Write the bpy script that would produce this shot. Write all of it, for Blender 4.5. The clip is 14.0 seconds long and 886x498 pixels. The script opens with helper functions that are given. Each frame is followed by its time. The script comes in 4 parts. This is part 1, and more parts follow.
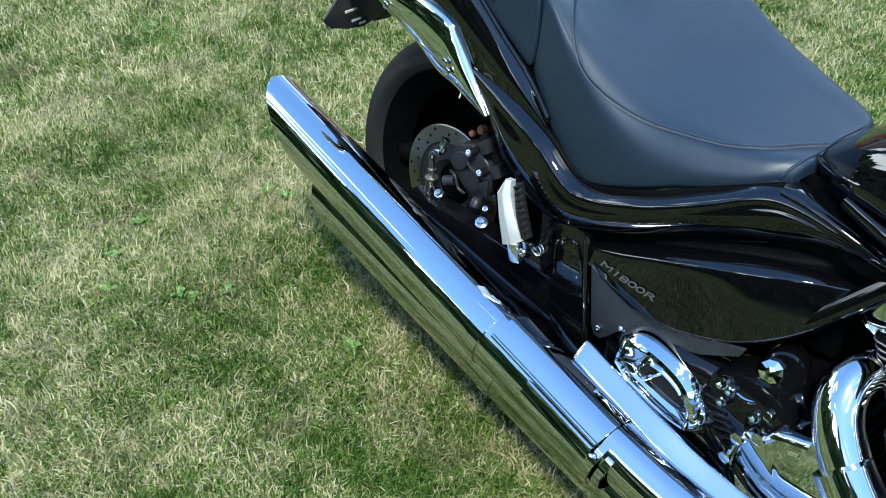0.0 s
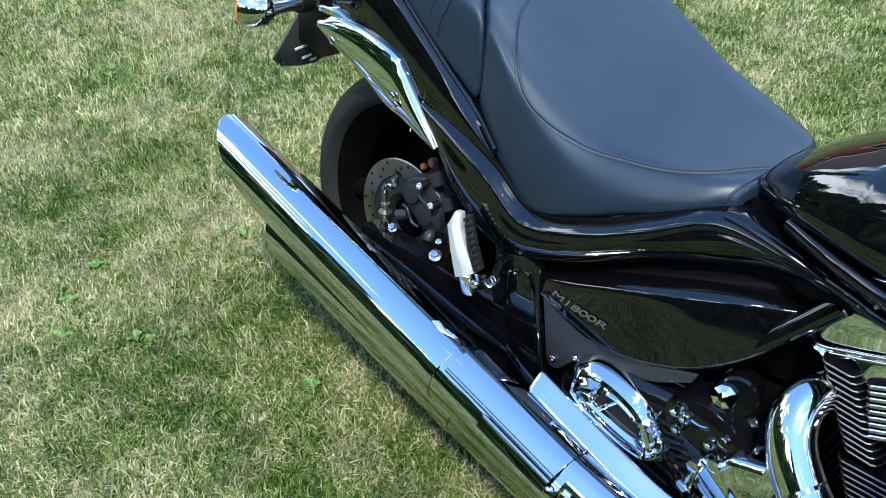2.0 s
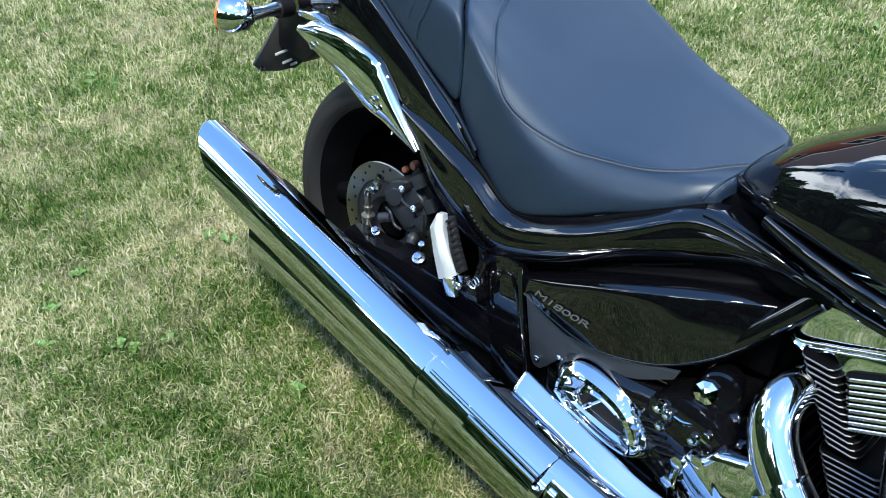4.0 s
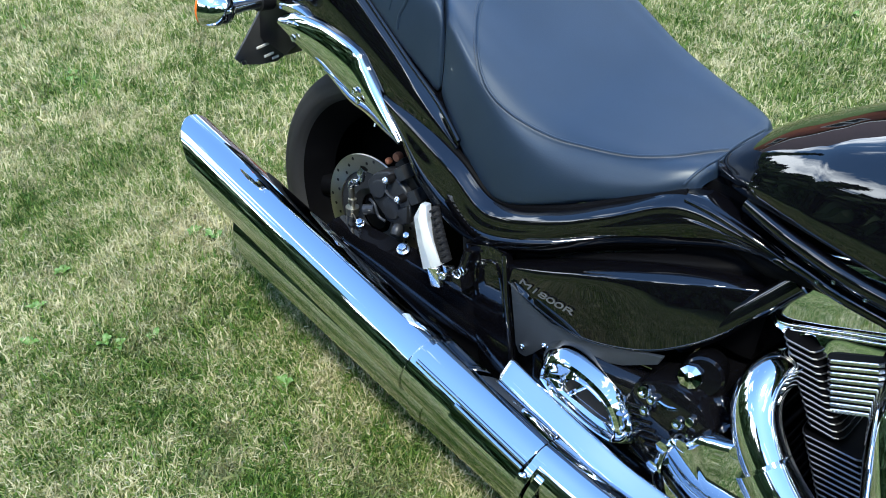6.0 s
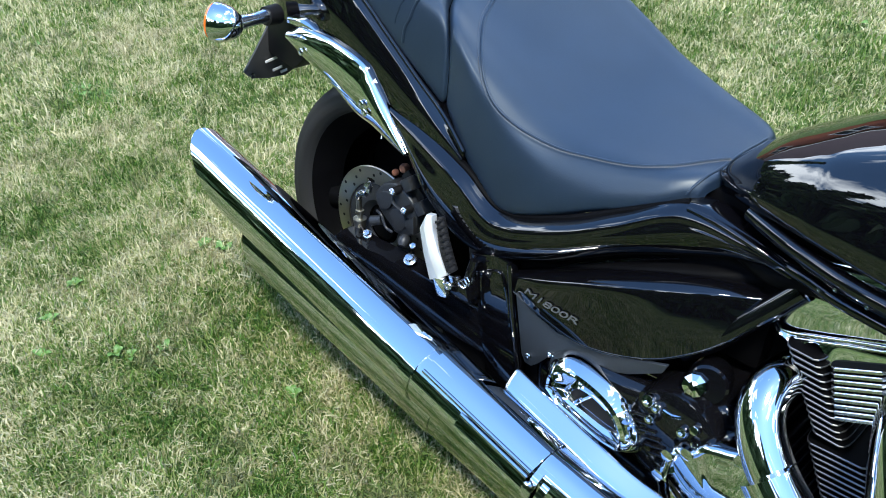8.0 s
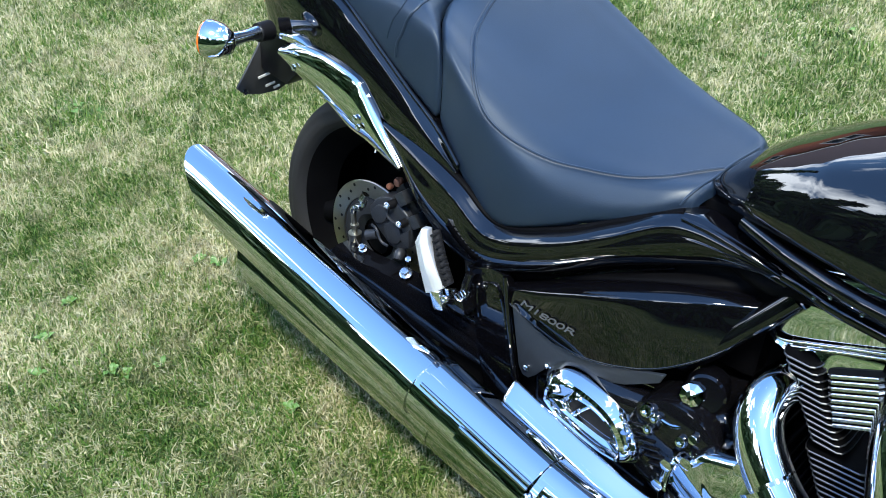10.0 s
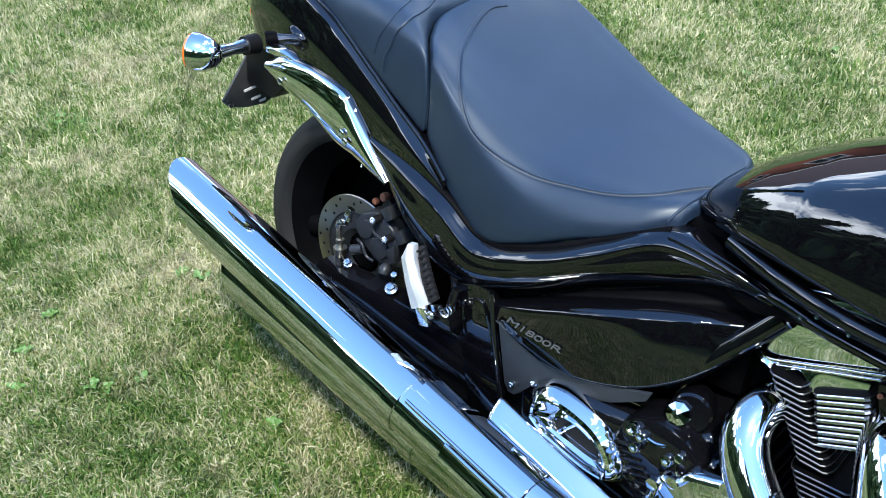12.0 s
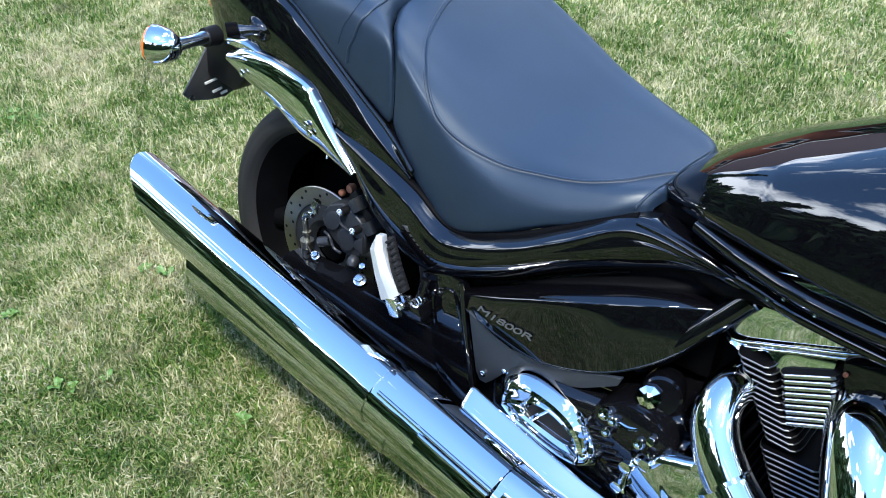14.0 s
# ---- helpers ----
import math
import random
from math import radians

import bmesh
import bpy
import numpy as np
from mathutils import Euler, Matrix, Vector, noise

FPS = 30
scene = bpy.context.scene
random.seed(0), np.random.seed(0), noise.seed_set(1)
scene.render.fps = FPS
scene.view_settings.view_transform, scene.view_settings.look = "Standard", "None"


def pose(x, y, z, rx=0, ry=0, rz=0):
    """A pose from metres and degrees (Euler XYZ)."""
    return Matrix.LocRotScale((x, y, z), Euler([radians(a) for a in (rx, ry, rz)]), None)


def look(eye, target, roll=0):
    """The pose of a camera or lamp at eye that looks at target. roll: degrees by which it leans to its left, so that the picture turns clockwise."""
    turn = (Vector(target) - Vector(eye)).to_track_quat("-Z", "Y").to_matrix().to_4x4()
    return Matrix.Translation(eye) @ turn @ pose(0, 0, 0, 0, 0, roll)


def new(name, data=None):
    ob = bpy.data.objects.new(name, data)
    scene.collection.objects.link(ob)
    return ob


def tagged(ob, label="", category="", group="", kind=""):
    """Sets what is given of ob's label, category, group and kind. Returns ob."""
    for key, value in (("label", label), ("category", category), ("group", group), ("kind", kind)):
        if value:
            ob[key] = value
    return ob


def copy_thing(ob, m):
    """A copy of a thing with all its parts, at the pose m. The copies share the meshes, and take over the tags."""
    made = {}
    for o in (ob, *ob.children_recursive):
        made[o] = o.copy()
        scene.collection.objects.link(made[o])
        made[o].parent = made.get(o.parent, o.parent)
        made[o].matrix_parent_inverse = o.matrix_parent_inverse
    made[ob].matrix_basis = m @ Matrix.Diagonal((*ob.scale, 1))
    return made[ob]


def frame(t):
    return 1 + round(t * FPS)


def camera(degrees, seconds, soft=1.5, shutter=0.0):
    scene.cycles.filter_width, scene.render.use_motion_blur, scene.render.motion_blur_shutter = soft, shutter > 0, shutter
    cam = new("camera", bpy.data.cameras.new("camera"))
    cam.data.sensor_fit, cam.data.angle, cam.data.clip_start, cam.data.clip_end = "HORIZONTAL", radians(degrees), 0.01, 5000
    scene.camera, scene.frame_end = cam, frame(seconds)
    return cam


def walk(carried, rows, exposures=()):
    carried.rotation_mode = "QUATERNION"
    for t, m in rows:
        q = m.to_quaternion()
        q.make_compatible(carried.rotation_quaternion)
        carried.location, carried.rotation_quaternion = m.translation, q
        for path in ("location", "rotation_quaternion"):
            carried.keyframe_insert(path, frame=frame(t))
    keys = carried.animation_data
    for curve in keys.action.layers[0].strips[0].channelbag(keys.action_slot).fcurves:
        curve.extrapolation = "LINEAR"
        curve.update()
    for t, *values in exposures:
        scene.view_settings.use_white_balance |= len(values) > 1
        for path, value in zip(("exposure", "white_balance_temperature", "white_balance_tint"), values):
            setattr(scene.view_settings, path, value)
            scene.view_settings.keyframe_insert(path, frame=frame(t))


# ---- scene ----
cam = camera(52.4, 14.0, soft=1.0)
PATH = [
    (0, (1.164, -1.132, 1.502), (0.028, -0.119, 0.204), -0.6),
    (0.5, (1.177, -1.106, 1.504), (0.042, -0.048, 0.242), -0.8),
    (1, (1.182, -1.085, 1.502), (0.057, -0.007, 0.248), -0.6),
    (1.5, (1.185, -1.082, 1.502), (0.051, -0.001, 0.259), -1.4),
    (2, (1.191, -1.083, 1.496), (0.052, -0.009, 0.251), -1.5),
    (2.5, (1.199, -1.083, 1.498), (0.066, -0.001, 0.256), -1.3),
    (3, (1.196, -1.084, 1.499), (0.061, 0.007, 0.265), -1.6),
    (5.5, (1.208, -1.084, 1.496), (0.113, 0.024, 0.242), -1.7),
    (6, (1.21, -1.086, 1.493), (0.114, 0.028, 0.244), -2.0),
    (6.5, (1.216, -1.084, 1.494), (0.111, 0.026, 0.25), -2.7),
    (7, (1.221, -1.085, 1.498), (0.102, 0.018, 0.26), -2.7),
    (7.5, (1.225, -1.079, 1.495), (0.106, 0.028, 0.261), -2.9),
    (8, (1.228, -1.085, 1.498), (0.1, 0.021, 0.271), -2.9),
    (10.5, (1.221, -1.088, 1.504), (0.096, 0.047, 0.302), -3.4),
    (11, (1.215, -1.085, 1.503), (0.106, 0.067, 0.301), -2.6),
    (11.5, (1.216, -1.083, 1.507), (0.106, 0.073, 0.311), -2.7),
    (12, (1.215, -1.085, 1.504), (0.105, 0.081, 0.317), -2.2),
    (12.5, (1.213, -1.083, 1.506), (0.104, 0.091, 0.326), -2.0),
    (13, (1.215, -1.082, 1.507), (0.116, 0.105, 0.331), -1.8),
    (13.5, (1.21, -1.082, 1.505), (0.132, 0.121, 0.326), -1.4),
    (14, (1.203, -1.093, 1.505), (0.168, 0.118, 0.297), -1.6),
]
walk(cam, [(t, look(eye, target, roll)) for t, eye, target, roll in PATH], exposures=[(0, 1.52, 6150, 1), (1.5, 1.62, 6150, 3), (7, 1.74, 6080, 6), (14, 1.86, 5980, 9)])

# ---------------------------------------------------------------- world, sun, exposure
LEAN = 8.0
SUN_ELEVATION, SUN_AZIMUTH = 64.0, -44.0      # degrees; azimuth counted from +x towards +y

world = bpy.data.worlds.new("sky")
scene.world = world
scene.view_settings.use_white_balance = True
scene.view_settings.white_balance_temperature = 6150
scene.view_settings.white_balance_tint = 5
world.use_nodes = True
wn, wl = world.node_tree.nodes, world.node_tree.links
wn.clear()
w_out = wn.new("ShaderNodeOutputWorld")
w_bg = wn.new("ShaderNodeBackground")
w_sky = wn.new("ShaderNodeTexSky")
w_sky.sky_type, w_sky.sun_disc = "NISHITA", False
w_sky.sun_elevation, w_sky.sun_rotation = radians(SUN_ELEVATION), radians(90 - SUN_AZIMUTH)
w_sky.air_density, w_sky.dust_density, w_sky.ozone_density = 1.0, 0.2, 1.1
w_tc = wn.new("ShaderNodeTexCoord")
w_map = wn.new("ShaderNodeMapping")
w_map.inputs["Scale"].default_value, w_map.inputs["Location"].default_value = (1.0, 1.0, 2.6), (-7.35, 1.9, -0.5)
w_noise = wn.new("ShaderNodeTexNoise")
w_noise.inputs["Scale"].default_value, w_noise.inputs["Detail"].default_value = 2.3, 9.0
w_noise.inputs["Roughness"].default_value = 0.58
w_ramp = wn.new("ShaderNodeValToRGB")
w_ramp.color_ramp.elements[0].position, w_ramp.color_ramp.elements[1].position = 0.53, 0.67
w_mix = wn.new("ShaderNodeMix")
w_mix.data_type = "RGBA"
w_mix.inputs["B"].default_value = (18.0, 18.6, 19.6, 1)
wl.new(w_tc.outputs["Generated"], w_map.inputs["Vector"])
wl.new(w_map.outputs["Vector"], w_noise.inputs["Vector"])
w_sep, w_low, w_add = wn.new("ShaderNodeSeparateXYZ"), wn.new("ShaderNodeMapRange"), wn.new("ShaderNodeMath")
w_low.inputs["From Min"].default_value, w_low.inputs["From Max"].default_value = 0.76, 0.42
w_low.inputs["To Min"].default_value, w_low.inputs["To Max"].default_value = -0.07, 0.10
wl.new(w_tc.outputs["Generated"], w_sep.inputs["Vector"])
wl.new(w_sep.outputs["Z"], w_low.inputs["Value"])
wl.new(w_noise.outputs["Fac"], w_add.inputs[0])
wl.new(w_low.outputs["Result"], w_add.inputs[1])
wl.new(w_add.outputs[0], w_ramp.inputs["Fac"])
wl.new(w_ramp.outputs["Color"], w_mix.inputs["Factor"])
w_tint = wn.new("ShaderNodeMix")
w_tint.data_type, w_tint.blend_type = "RGBA", "MULTIPLY"
w_tint.inputs["Factor"].default_value, w_tint.inputs["B"].default_value = 1.0, (0.77, 0.93, 1.08, 1)
wl.new(w_sky.outputs["Color"], w_tint.inputs["A"])
wl.new(w_tint.outputs["Result"], w_mix.inputs["A"])
wl.new(w_mix.outputs["Result"], w_bg.inputs["Color"])
wl.new(w_bg.outputs["Background"], w_out.inputs["Surface"])
w_bg.inputs["Strength"].default_value = 0.15

sun = new("sun", bpy.data.lights.new("sun", "SUN"))
sun.data.energy, sun.data.angle, sun.data.color = 1.8, radians(10), (1.0, 0.92, 0.74)
sd = Vector((math.cos(radians(SUN_AZIMUTH)) * math.cos(radians(SUN_ELEVATION)),
             math.sin(radians(SUN_AZIMUTH)) * math.cos(radians(SUN_ELEVATION)), math.sin(radians(SUN_ELEVATION))))
sun.matrix_world = look(sd * 30, (0, 0, 0))


# ---------------------------------------------------------------- materials
def material(name, base, rough=0.5, metal=0.0, coat=0.0, coat_rough=0.03, spec=0.5, vary=0.0, grain=0.0,
             grain_scale=400.0, bump=0.0, bump_scale=200.0, rough_vary=0.0, second=None, patch_scale=12.0, sheen=0.0, coat_ior=1.5):
    """A procedural surface: base colour varied at two scales, varied roughness and fine relief."""
    m = bpy.data.materials.new(name)
    m.use_nodes = True
    n, l = m.node_tree.nodes, m.node_tree.links
    b = n["Principled BSDF"]
    b.inputs["Base Color"].default_value = (*base, 1)
    b.inputs["Roughness"].default_value, b.inputs["Metallic"].default_value = rough, metal
    b.inputs["Coat Weight"].default_value, b.inputs["Coat Roughness"].default_value, b.inputs["Coat IOR"].default_value = coat, coat_rough, coat_ior
    b.inputs["Specular IOR Level"].default_value = spec
    b.inputs["Sheen Weight"].default_value = sheen
    tc = n.new("ShaderNodeTexCoord")
    if vary or grain:
        n1, n2 = n.new("ShaderNodeTexNoise"), n.new("ShaderNodeTexNoise")
        n1.inputs["Scale"].default_value, n1.inputs["Detail"].default_value = patch_scale, 5
        n2.inputs["Scale"].default_value, n2.inputs["Detail"].default_value = grain_scale, 3
        mix1, mix2 = n.new("ShaderNodeMix"), n.new("ShaderNodeMix")
        mix1.data_type = mix2.data_type = "RGBA"
        other = second or tuple(min(1, c * (1 + vary) + 0.002) for c in base)
        mix1.inputs["A"].default_value, mix1.inputs["B"].default_value = (*base, 1), (*other, 1)
        mix2.inputs["B"].default_value = (*[c * (1 - grain) for c in base], 1)
        sharp = n.new("ShaderNodeMapRange")
        sharp.inputs["From Min"].default_value, sharp.inputs["From Max"].default_value = 0.35, 0.68
        l.new(tc.outputs["Object"], n1.inputs["Vector"])
        l.new(tc.outputs["Object"], n2.inputs["Vector"])
        l.new(n1.outputs["Fac"], sharp.inputs["Value"])
        l.new(sharp.outputs["Result"], mix1.inputs["Factor"])
        l.new(mix1.outputs["Result"], mix2.inputs["A"])
        l.new(n2.outputs["Fac"], mix2.inputs["Factor"])
        l.new(mix2.outputs["Result"], b.inputs["Base Color"])
    if rough_vary:
        n3, mr = n.new("ShaderNodeTexNoise"), n.new("ShaderNodeMapRange")
        n3.inputs["Scale"].default_value, n3.inputs["Detail"].default_value = 9.0, 7
        mr.inputs["To Min"].default_value, mr.inputs["To Max"].default_value = max(0.0, rough - rough_vary), rough + rough_vary
        l.new(tc.outputs["Object"], n3.inputs["Vector"])
        l.new(n3.outputs["Fac"], mr.inputs["Value"])
        l.new(mr.outputs["Result"], b.inputs["Coat Roughness" if coat else "Roughness"])
        if coat:
            mr.inputs["To Min"].default_value, mr.inputs["To Max"].default_value = max(0, coat_rough - rough_vary), coat_rough + rough_vary
    if bump:
        n4, bp = n.new("ShaderNodeTexNoise"), n.new("ShaderNodeBump")
        n4.inputs["Scale"].default_value, n4.inputs["Detail"].default_value = bump_scale, 4
        bp.inputs["Strength"].default_value, bp.inputs["Distance"].default_value = bump, 0.002
        l.new(tc.outputs["Object"], n4.inputs["Vector"])
        l.new(n4.outputs["Fac"], bp.inputs["Height"])
        l.new(bp.outputs["Normal"], b.inputs["Normal"])
    return m


CHROME = material("chrome", (0.66, 0.675, 0.69), 0.03, 1.0, rough_vary=0.02)
PAINT = material("black_lacquer", (0.002, 0.002, 0.003), 0.30, 0.0, coat=1.0, coat_rough=0.012, rough_vary=0.010, spec=0.0, coat_ior=1.62)
# Black vinyl with the sky's blue sheen put into its base colour.
LEATHER = material("black_vinyl_sky_tint", (0.009, 0.018, 0.036), 0.52, spec=0.34, vary=0.25, grain=0.3, grain_scale=900, bump=0.16,
                   bump_scale=380, rough_vary=0.05, coat=0.60, coat_rough=0.42)
# Blue coat and specular tint stands in for a bluer sky reflection.
for node in (LEATHER.node_tree.nodes["Principled BSDF"],):
    node.inputs["Coat Tint"].default_value = node.inputs["Specular Tint"].default_value = (0.80, 0.93, 1.0, 1)
THREAD = material("black_thread", (0.075, 0.08, 0.09), 0.6, vary=0.4)
RUBBER = material("tyre_rubber", (0.012, 0.012, 0.013), 0.68, vary=0.5, grain=0.3, bump=0.15, bump_scale=300, patch_scale=8)
MATTE = material("matte_black", (0.0045, 0.0045, 0.0055), 0.5, spec=0.25, vary=0.6, grain=0.2, bump=0.1, rough_vary=0.1)
SATIN = material("satin_black", (0.0025, 0.0025, 0.0035), 0.07, spec=0.5, vary=0.5, rough_vary=0.03)
CAST = material("dark_cast_metal", (0.032, 0.035, 0.041), 0.42, 0.5, vary=0.5, grain=0.3, bump=0.25, bump_scale=350)
STEEL = material("brushed_steel", (0.46, 0.44, 0.37), 0.30, 1.0, vary=0.2, grain=0.2, rough_vary=0.08, patch_scale=30)
ZINC = material("zinc_plate", (0.52, 0.53, 0.54), 0.22, 1.0, vary=0.2, rough_vary=0.1)
ALU = material("polished_aluminium", (0.78, 0.78, 0.78), 0.18, 1.0, vary=0.1, rough_vary=0.06)
AMBER = material("amber_lens", (0.85, 0.16, 0.02), 0.15, coat=1.0)
COPPER = material("rusty_orange_rubber", (0.20, 0.075, 0.04), 0.6, vary=0.6, grain=0.3)
BADGE = material("silver_badge", (0.085, 0.09, 0.095), 0.5, 0.2)
PLATE = material("plate_black", (0.028, 0.029, 0.031), 0.5, vary=0.4)
WHITE = material("white_marks", (0.7, 0.7, 0.7), 0.5)
# Extra dark black: shade inside the wheel is put into the colour.
DEEP = material("black_with_shade", (0.0015, 0.0015, 0.002), 0.6, spec=0.05, vary=0.6, grain=0.2)
FIN = material("machined_fin_edge", (0.17, 0.175, 0.19), 0.45, 1.0, vary=0.2)


# ---------------------------------------------------------------- mesh helpers
from mathutils.bvhtree import BVHTree


def link(name, bm, mat, parent=None, label="", smooth=True, auto=35):
    me = bpy.data.meshes.new(name)
    bmesh.ops.recalc_face_normals(bm, faces=bm.faces)
    if smooth:
        lim = radians(auto)
        for f in bm.faces:
            f.smooth = True
        for e in bm.edges:
            e.smooth = len(e.link_faces) == 2 and e.calc_face_angle(0) < lim
    bm.to_mesh(me)
    bm.free()
    for m in (mat if isinstance(mat, (list, tuple)) else [mat]):
        me.materials.append(m)
    ob = new(name, me)
    if parent:
        ob.parent = parent
    if label:
        ob["label"] = label
    return ob


def part(name, bm, mat, parent, label="", smooth=True, auto=35):
    return link(name, bm, mat, parent, label, smooth, auto)


def spline(points, n):
    """Catmull-Rom through the points, n samples, evenly by parameter."""
    p = np.array(points, float)
    k = len(p)
    u = np.linspace(0, k - 1, n)
    i = np.clip(u.astype(int), 0, k - 2)
    f = (u - i).reshape((-1,) + (1,) * (p.ndim - 1))
    a, b = p[np.clip(i - 1, 0, k - 1)], p[i]
    c, d = p[i + 1], p[np.clip(i + 2, 0, k - 1)]
    a = np.where((i == 0).reshape(f.shape), 2 * b - c, a)
    d = np.where((i == k - 2).reshape(f.shape), 2 * c - b, d)
    return 0.5 * (2 * b + (c - a) * f + (2 * a - 5 * b + 4 * c - d) * f ** 2 + (3 * b - a - 3 * c + d) * f ** 3)


def skin(rings, closed=True, caps=True):
    """A bmesh through rings of equal length."""
    bm = bmesh.new()
    vs = [[bm.verts.new(p) for p in r] for r in rings]
    k = len(vs[0])
    for a, b in zip(vs, vs[1:]):
        for j in range(k if closed else k - 1):
            bm.faces.new((a[j], a[(j + 1) % k], b[(j + 1) % k], b[j]))
    if caps and closed:
        bm.faces.new(vs[0][::-1])
        bm.faces.new(vs[-1])
    return bm


def surface(rows, nu, nv):
    """A smooth sheet through rows of control points."""
    g = spline(rows, nu)
    g = np.swapaxes(spline(np.swapaxes(g, 0, 1), nv), 0, 1)
    return skin(g, closed=False)


def shell(ob, thick, offset=-1.0):
    s = ob.modifiers.new("thickness", "SOLIDIFY")
    s.thickness, s.offset = thick, offset
    return ob


def tube(points, radii, n=40, seg=20, caps=True, flat=1.0, start_cut=0.0):
    """A round tube along a smooth path; radii per control point."""
    c = spline(points, n)
    r = spline(np.array(radii, float).reshape(-1, 1), n)[:, 0] if np.ndim(radii) else np.full(n, radii)
    rings, up = [], None
    for i in range(n):
        t = Vector(c[min(i + 1, n - 1)] - c[max(i - 1, 0)]).normalized()
        if up is None:
            up = Vector((0, 0, 1)) if abs(t.z) < 0.9 else Vector((0, 1, 0))
        s = t.cross(up).normalized()
        up = s.cross(t).normalized()
        ring = []
        for j in range(seg):
            a = 2 * math.pi * j / seg
            ring.append(Vector(c[i]) + (s * math.cos(a) * flat + up * math.sin(a)) * float(r[i]))
        rings.append(ring)
    return skin(rings, True, caps)


def revolve(profile, seg=48, m=None, caps=True):
    """Profile of (radius, along) turned round +y; closed where the radius is 0."""
    rings = []
    for r, y in profile:
        rings.append([Vector((r * math.cos(2 * math.pi * j / seg), y, r * math.sin(2 * math.pi * j / seg))) for j in range(seg)])
    bm = skin(rings, True, caps=caps)
    bmesh.ops.remove_doubles(bm, verts=bm.verts, dist=1e-6)
    if m is not None:
        bm.transform(m)
    return bm


def prism(outline, depth, bevel=0.0, m=None, segments=2):
    """An outline in the xz plane given depth along +y, its edges rounded."""
    bm = bmesh.new()
    a = [bm.verts.new((x, 0, z)) for x, z in outline]
    b = [bm.verts.new((x, depth, z)) for x, z in outline]
    k = len(a)
    bm.faces.new(a)
    bm.faces.new(b[::-1])
    for j in range(k):
        bm.faces.new((a[j], b[j], b[(j + 1) % k], a[(j + 1) % k]))
    if bevel:
        bmesh.ops.bevel(bm, geom=list(bm.edges), offset=bevel, segments=segments, affect="EDGES", profile=0.6)
    if m is not None:
        bm.transform(m)
    return bm


def box(sx, sy, sz, m=None, bevel=0.0):
    return prism([(-sx / 2, -sz / 2), (sx / 2, -sz / 2), (sx / 2, sz / 2), (-sx / 2, sz / 2)], sy, bevel,
                 (m or Matrix()) @ Matrix.Translation((0, -sy / 2, 0)))


def join(*bms):
    out = bmesh.new()
    for b in bms:
        me = bpy.data.meshes.new("tmp")
        b.to_mesh(me)
        b.free()
        out.from_mesh(me)
        bpy.data.meshes.remove(me)
    return out


def hexagon(r, depth, m, bevel=0.001):
    return prism([(r * math.cos(radians(60 * k)), r * math.sin(radians(60 * k))) for k in range(6)], depth, bevel, m)


def aim(at, way):
    """A pose at a place whose +y axis points along way."""
    return Matrix.Translation(at) @ Vector(way).to_track_quat("Y", "Z").to_matrix().to_4x4()


# ---------------------------------------------------------------- ground
def lawn_material():
    m = bpy.data.materials.new("lawn")
    m.use_nodes = True
    n, l = m.node_tree.nodes, m.node_tree.links
    b = n["Principled BSDF"]
    tc = n.new("ShaderNodeTexCoord")
    big, small = n.new("ShaderNodeTexNoise"), n.new("ShaderNodeTexNoise")
    big.inputs["Scale"].default_value, big.inputs["Detail"].default_value = 2.2, 6
    small.inputs["Scale"].default_value, small.inputs["Detail"].default_value = 60, 5
    r1, r2 = n.new("ShaderNodeValToRGB"), n.new("ShaderNodeValToRGB")
    for r, cols in ((r1, ((0.050, 0.100, 0.014), (0.120, 0.165, 0.038))), (r2, ((0.030, 0.060, 0.010), (0.14, 0.19, 0.048)))):
        r.color_ramp.elements[0].position, r.color_ramp.elements[1].position = 0.36, 0.66
        for e, c in zip(r.color_ramp.elements, cols):
            e.color = (*c, 1)
    mix = n.new("ShaderNodeMix")
    mix.data_type = "RGBA"
    mix.inputs["Factor"].default_value = 0.5
    shift = n.new("ShaderNodeVectorMath")
    shift.inputs[1].default_value = (10.0, -19.7, 0)
    l.new(tc.outputs["Object"], shift.inputs[0])
    for t in (big, small):
        l.new(shift.outputs["Vector"], t.inputs["Vector"])
    l.new(big.outputs["Fac"], r1.inputs["Fac"])
    l.new(small.outputs["Fac"], r2.inputs["Fac"])
    l.new(r1.outputs["Color"], mix.inputs["A"])
    l.new(r2.outputs["Color"], mix.inputs["B"])
    l.new(mix.outputs["Result"], b.inputs["Base Color"])
    b.inputs["Roughness"].default_value = 0.9
    bp = n.new("ShaderNodeBump")
    bp.inputs["Strength"].default_value, bp.inputs["Distance"].default_value = 0.8, 0.02
    l.new(small.outputs["Fac"], bp.inputs["Height"])
    l.new(bp.outputs["Normal"], b.inputs["Normal"])
    return m


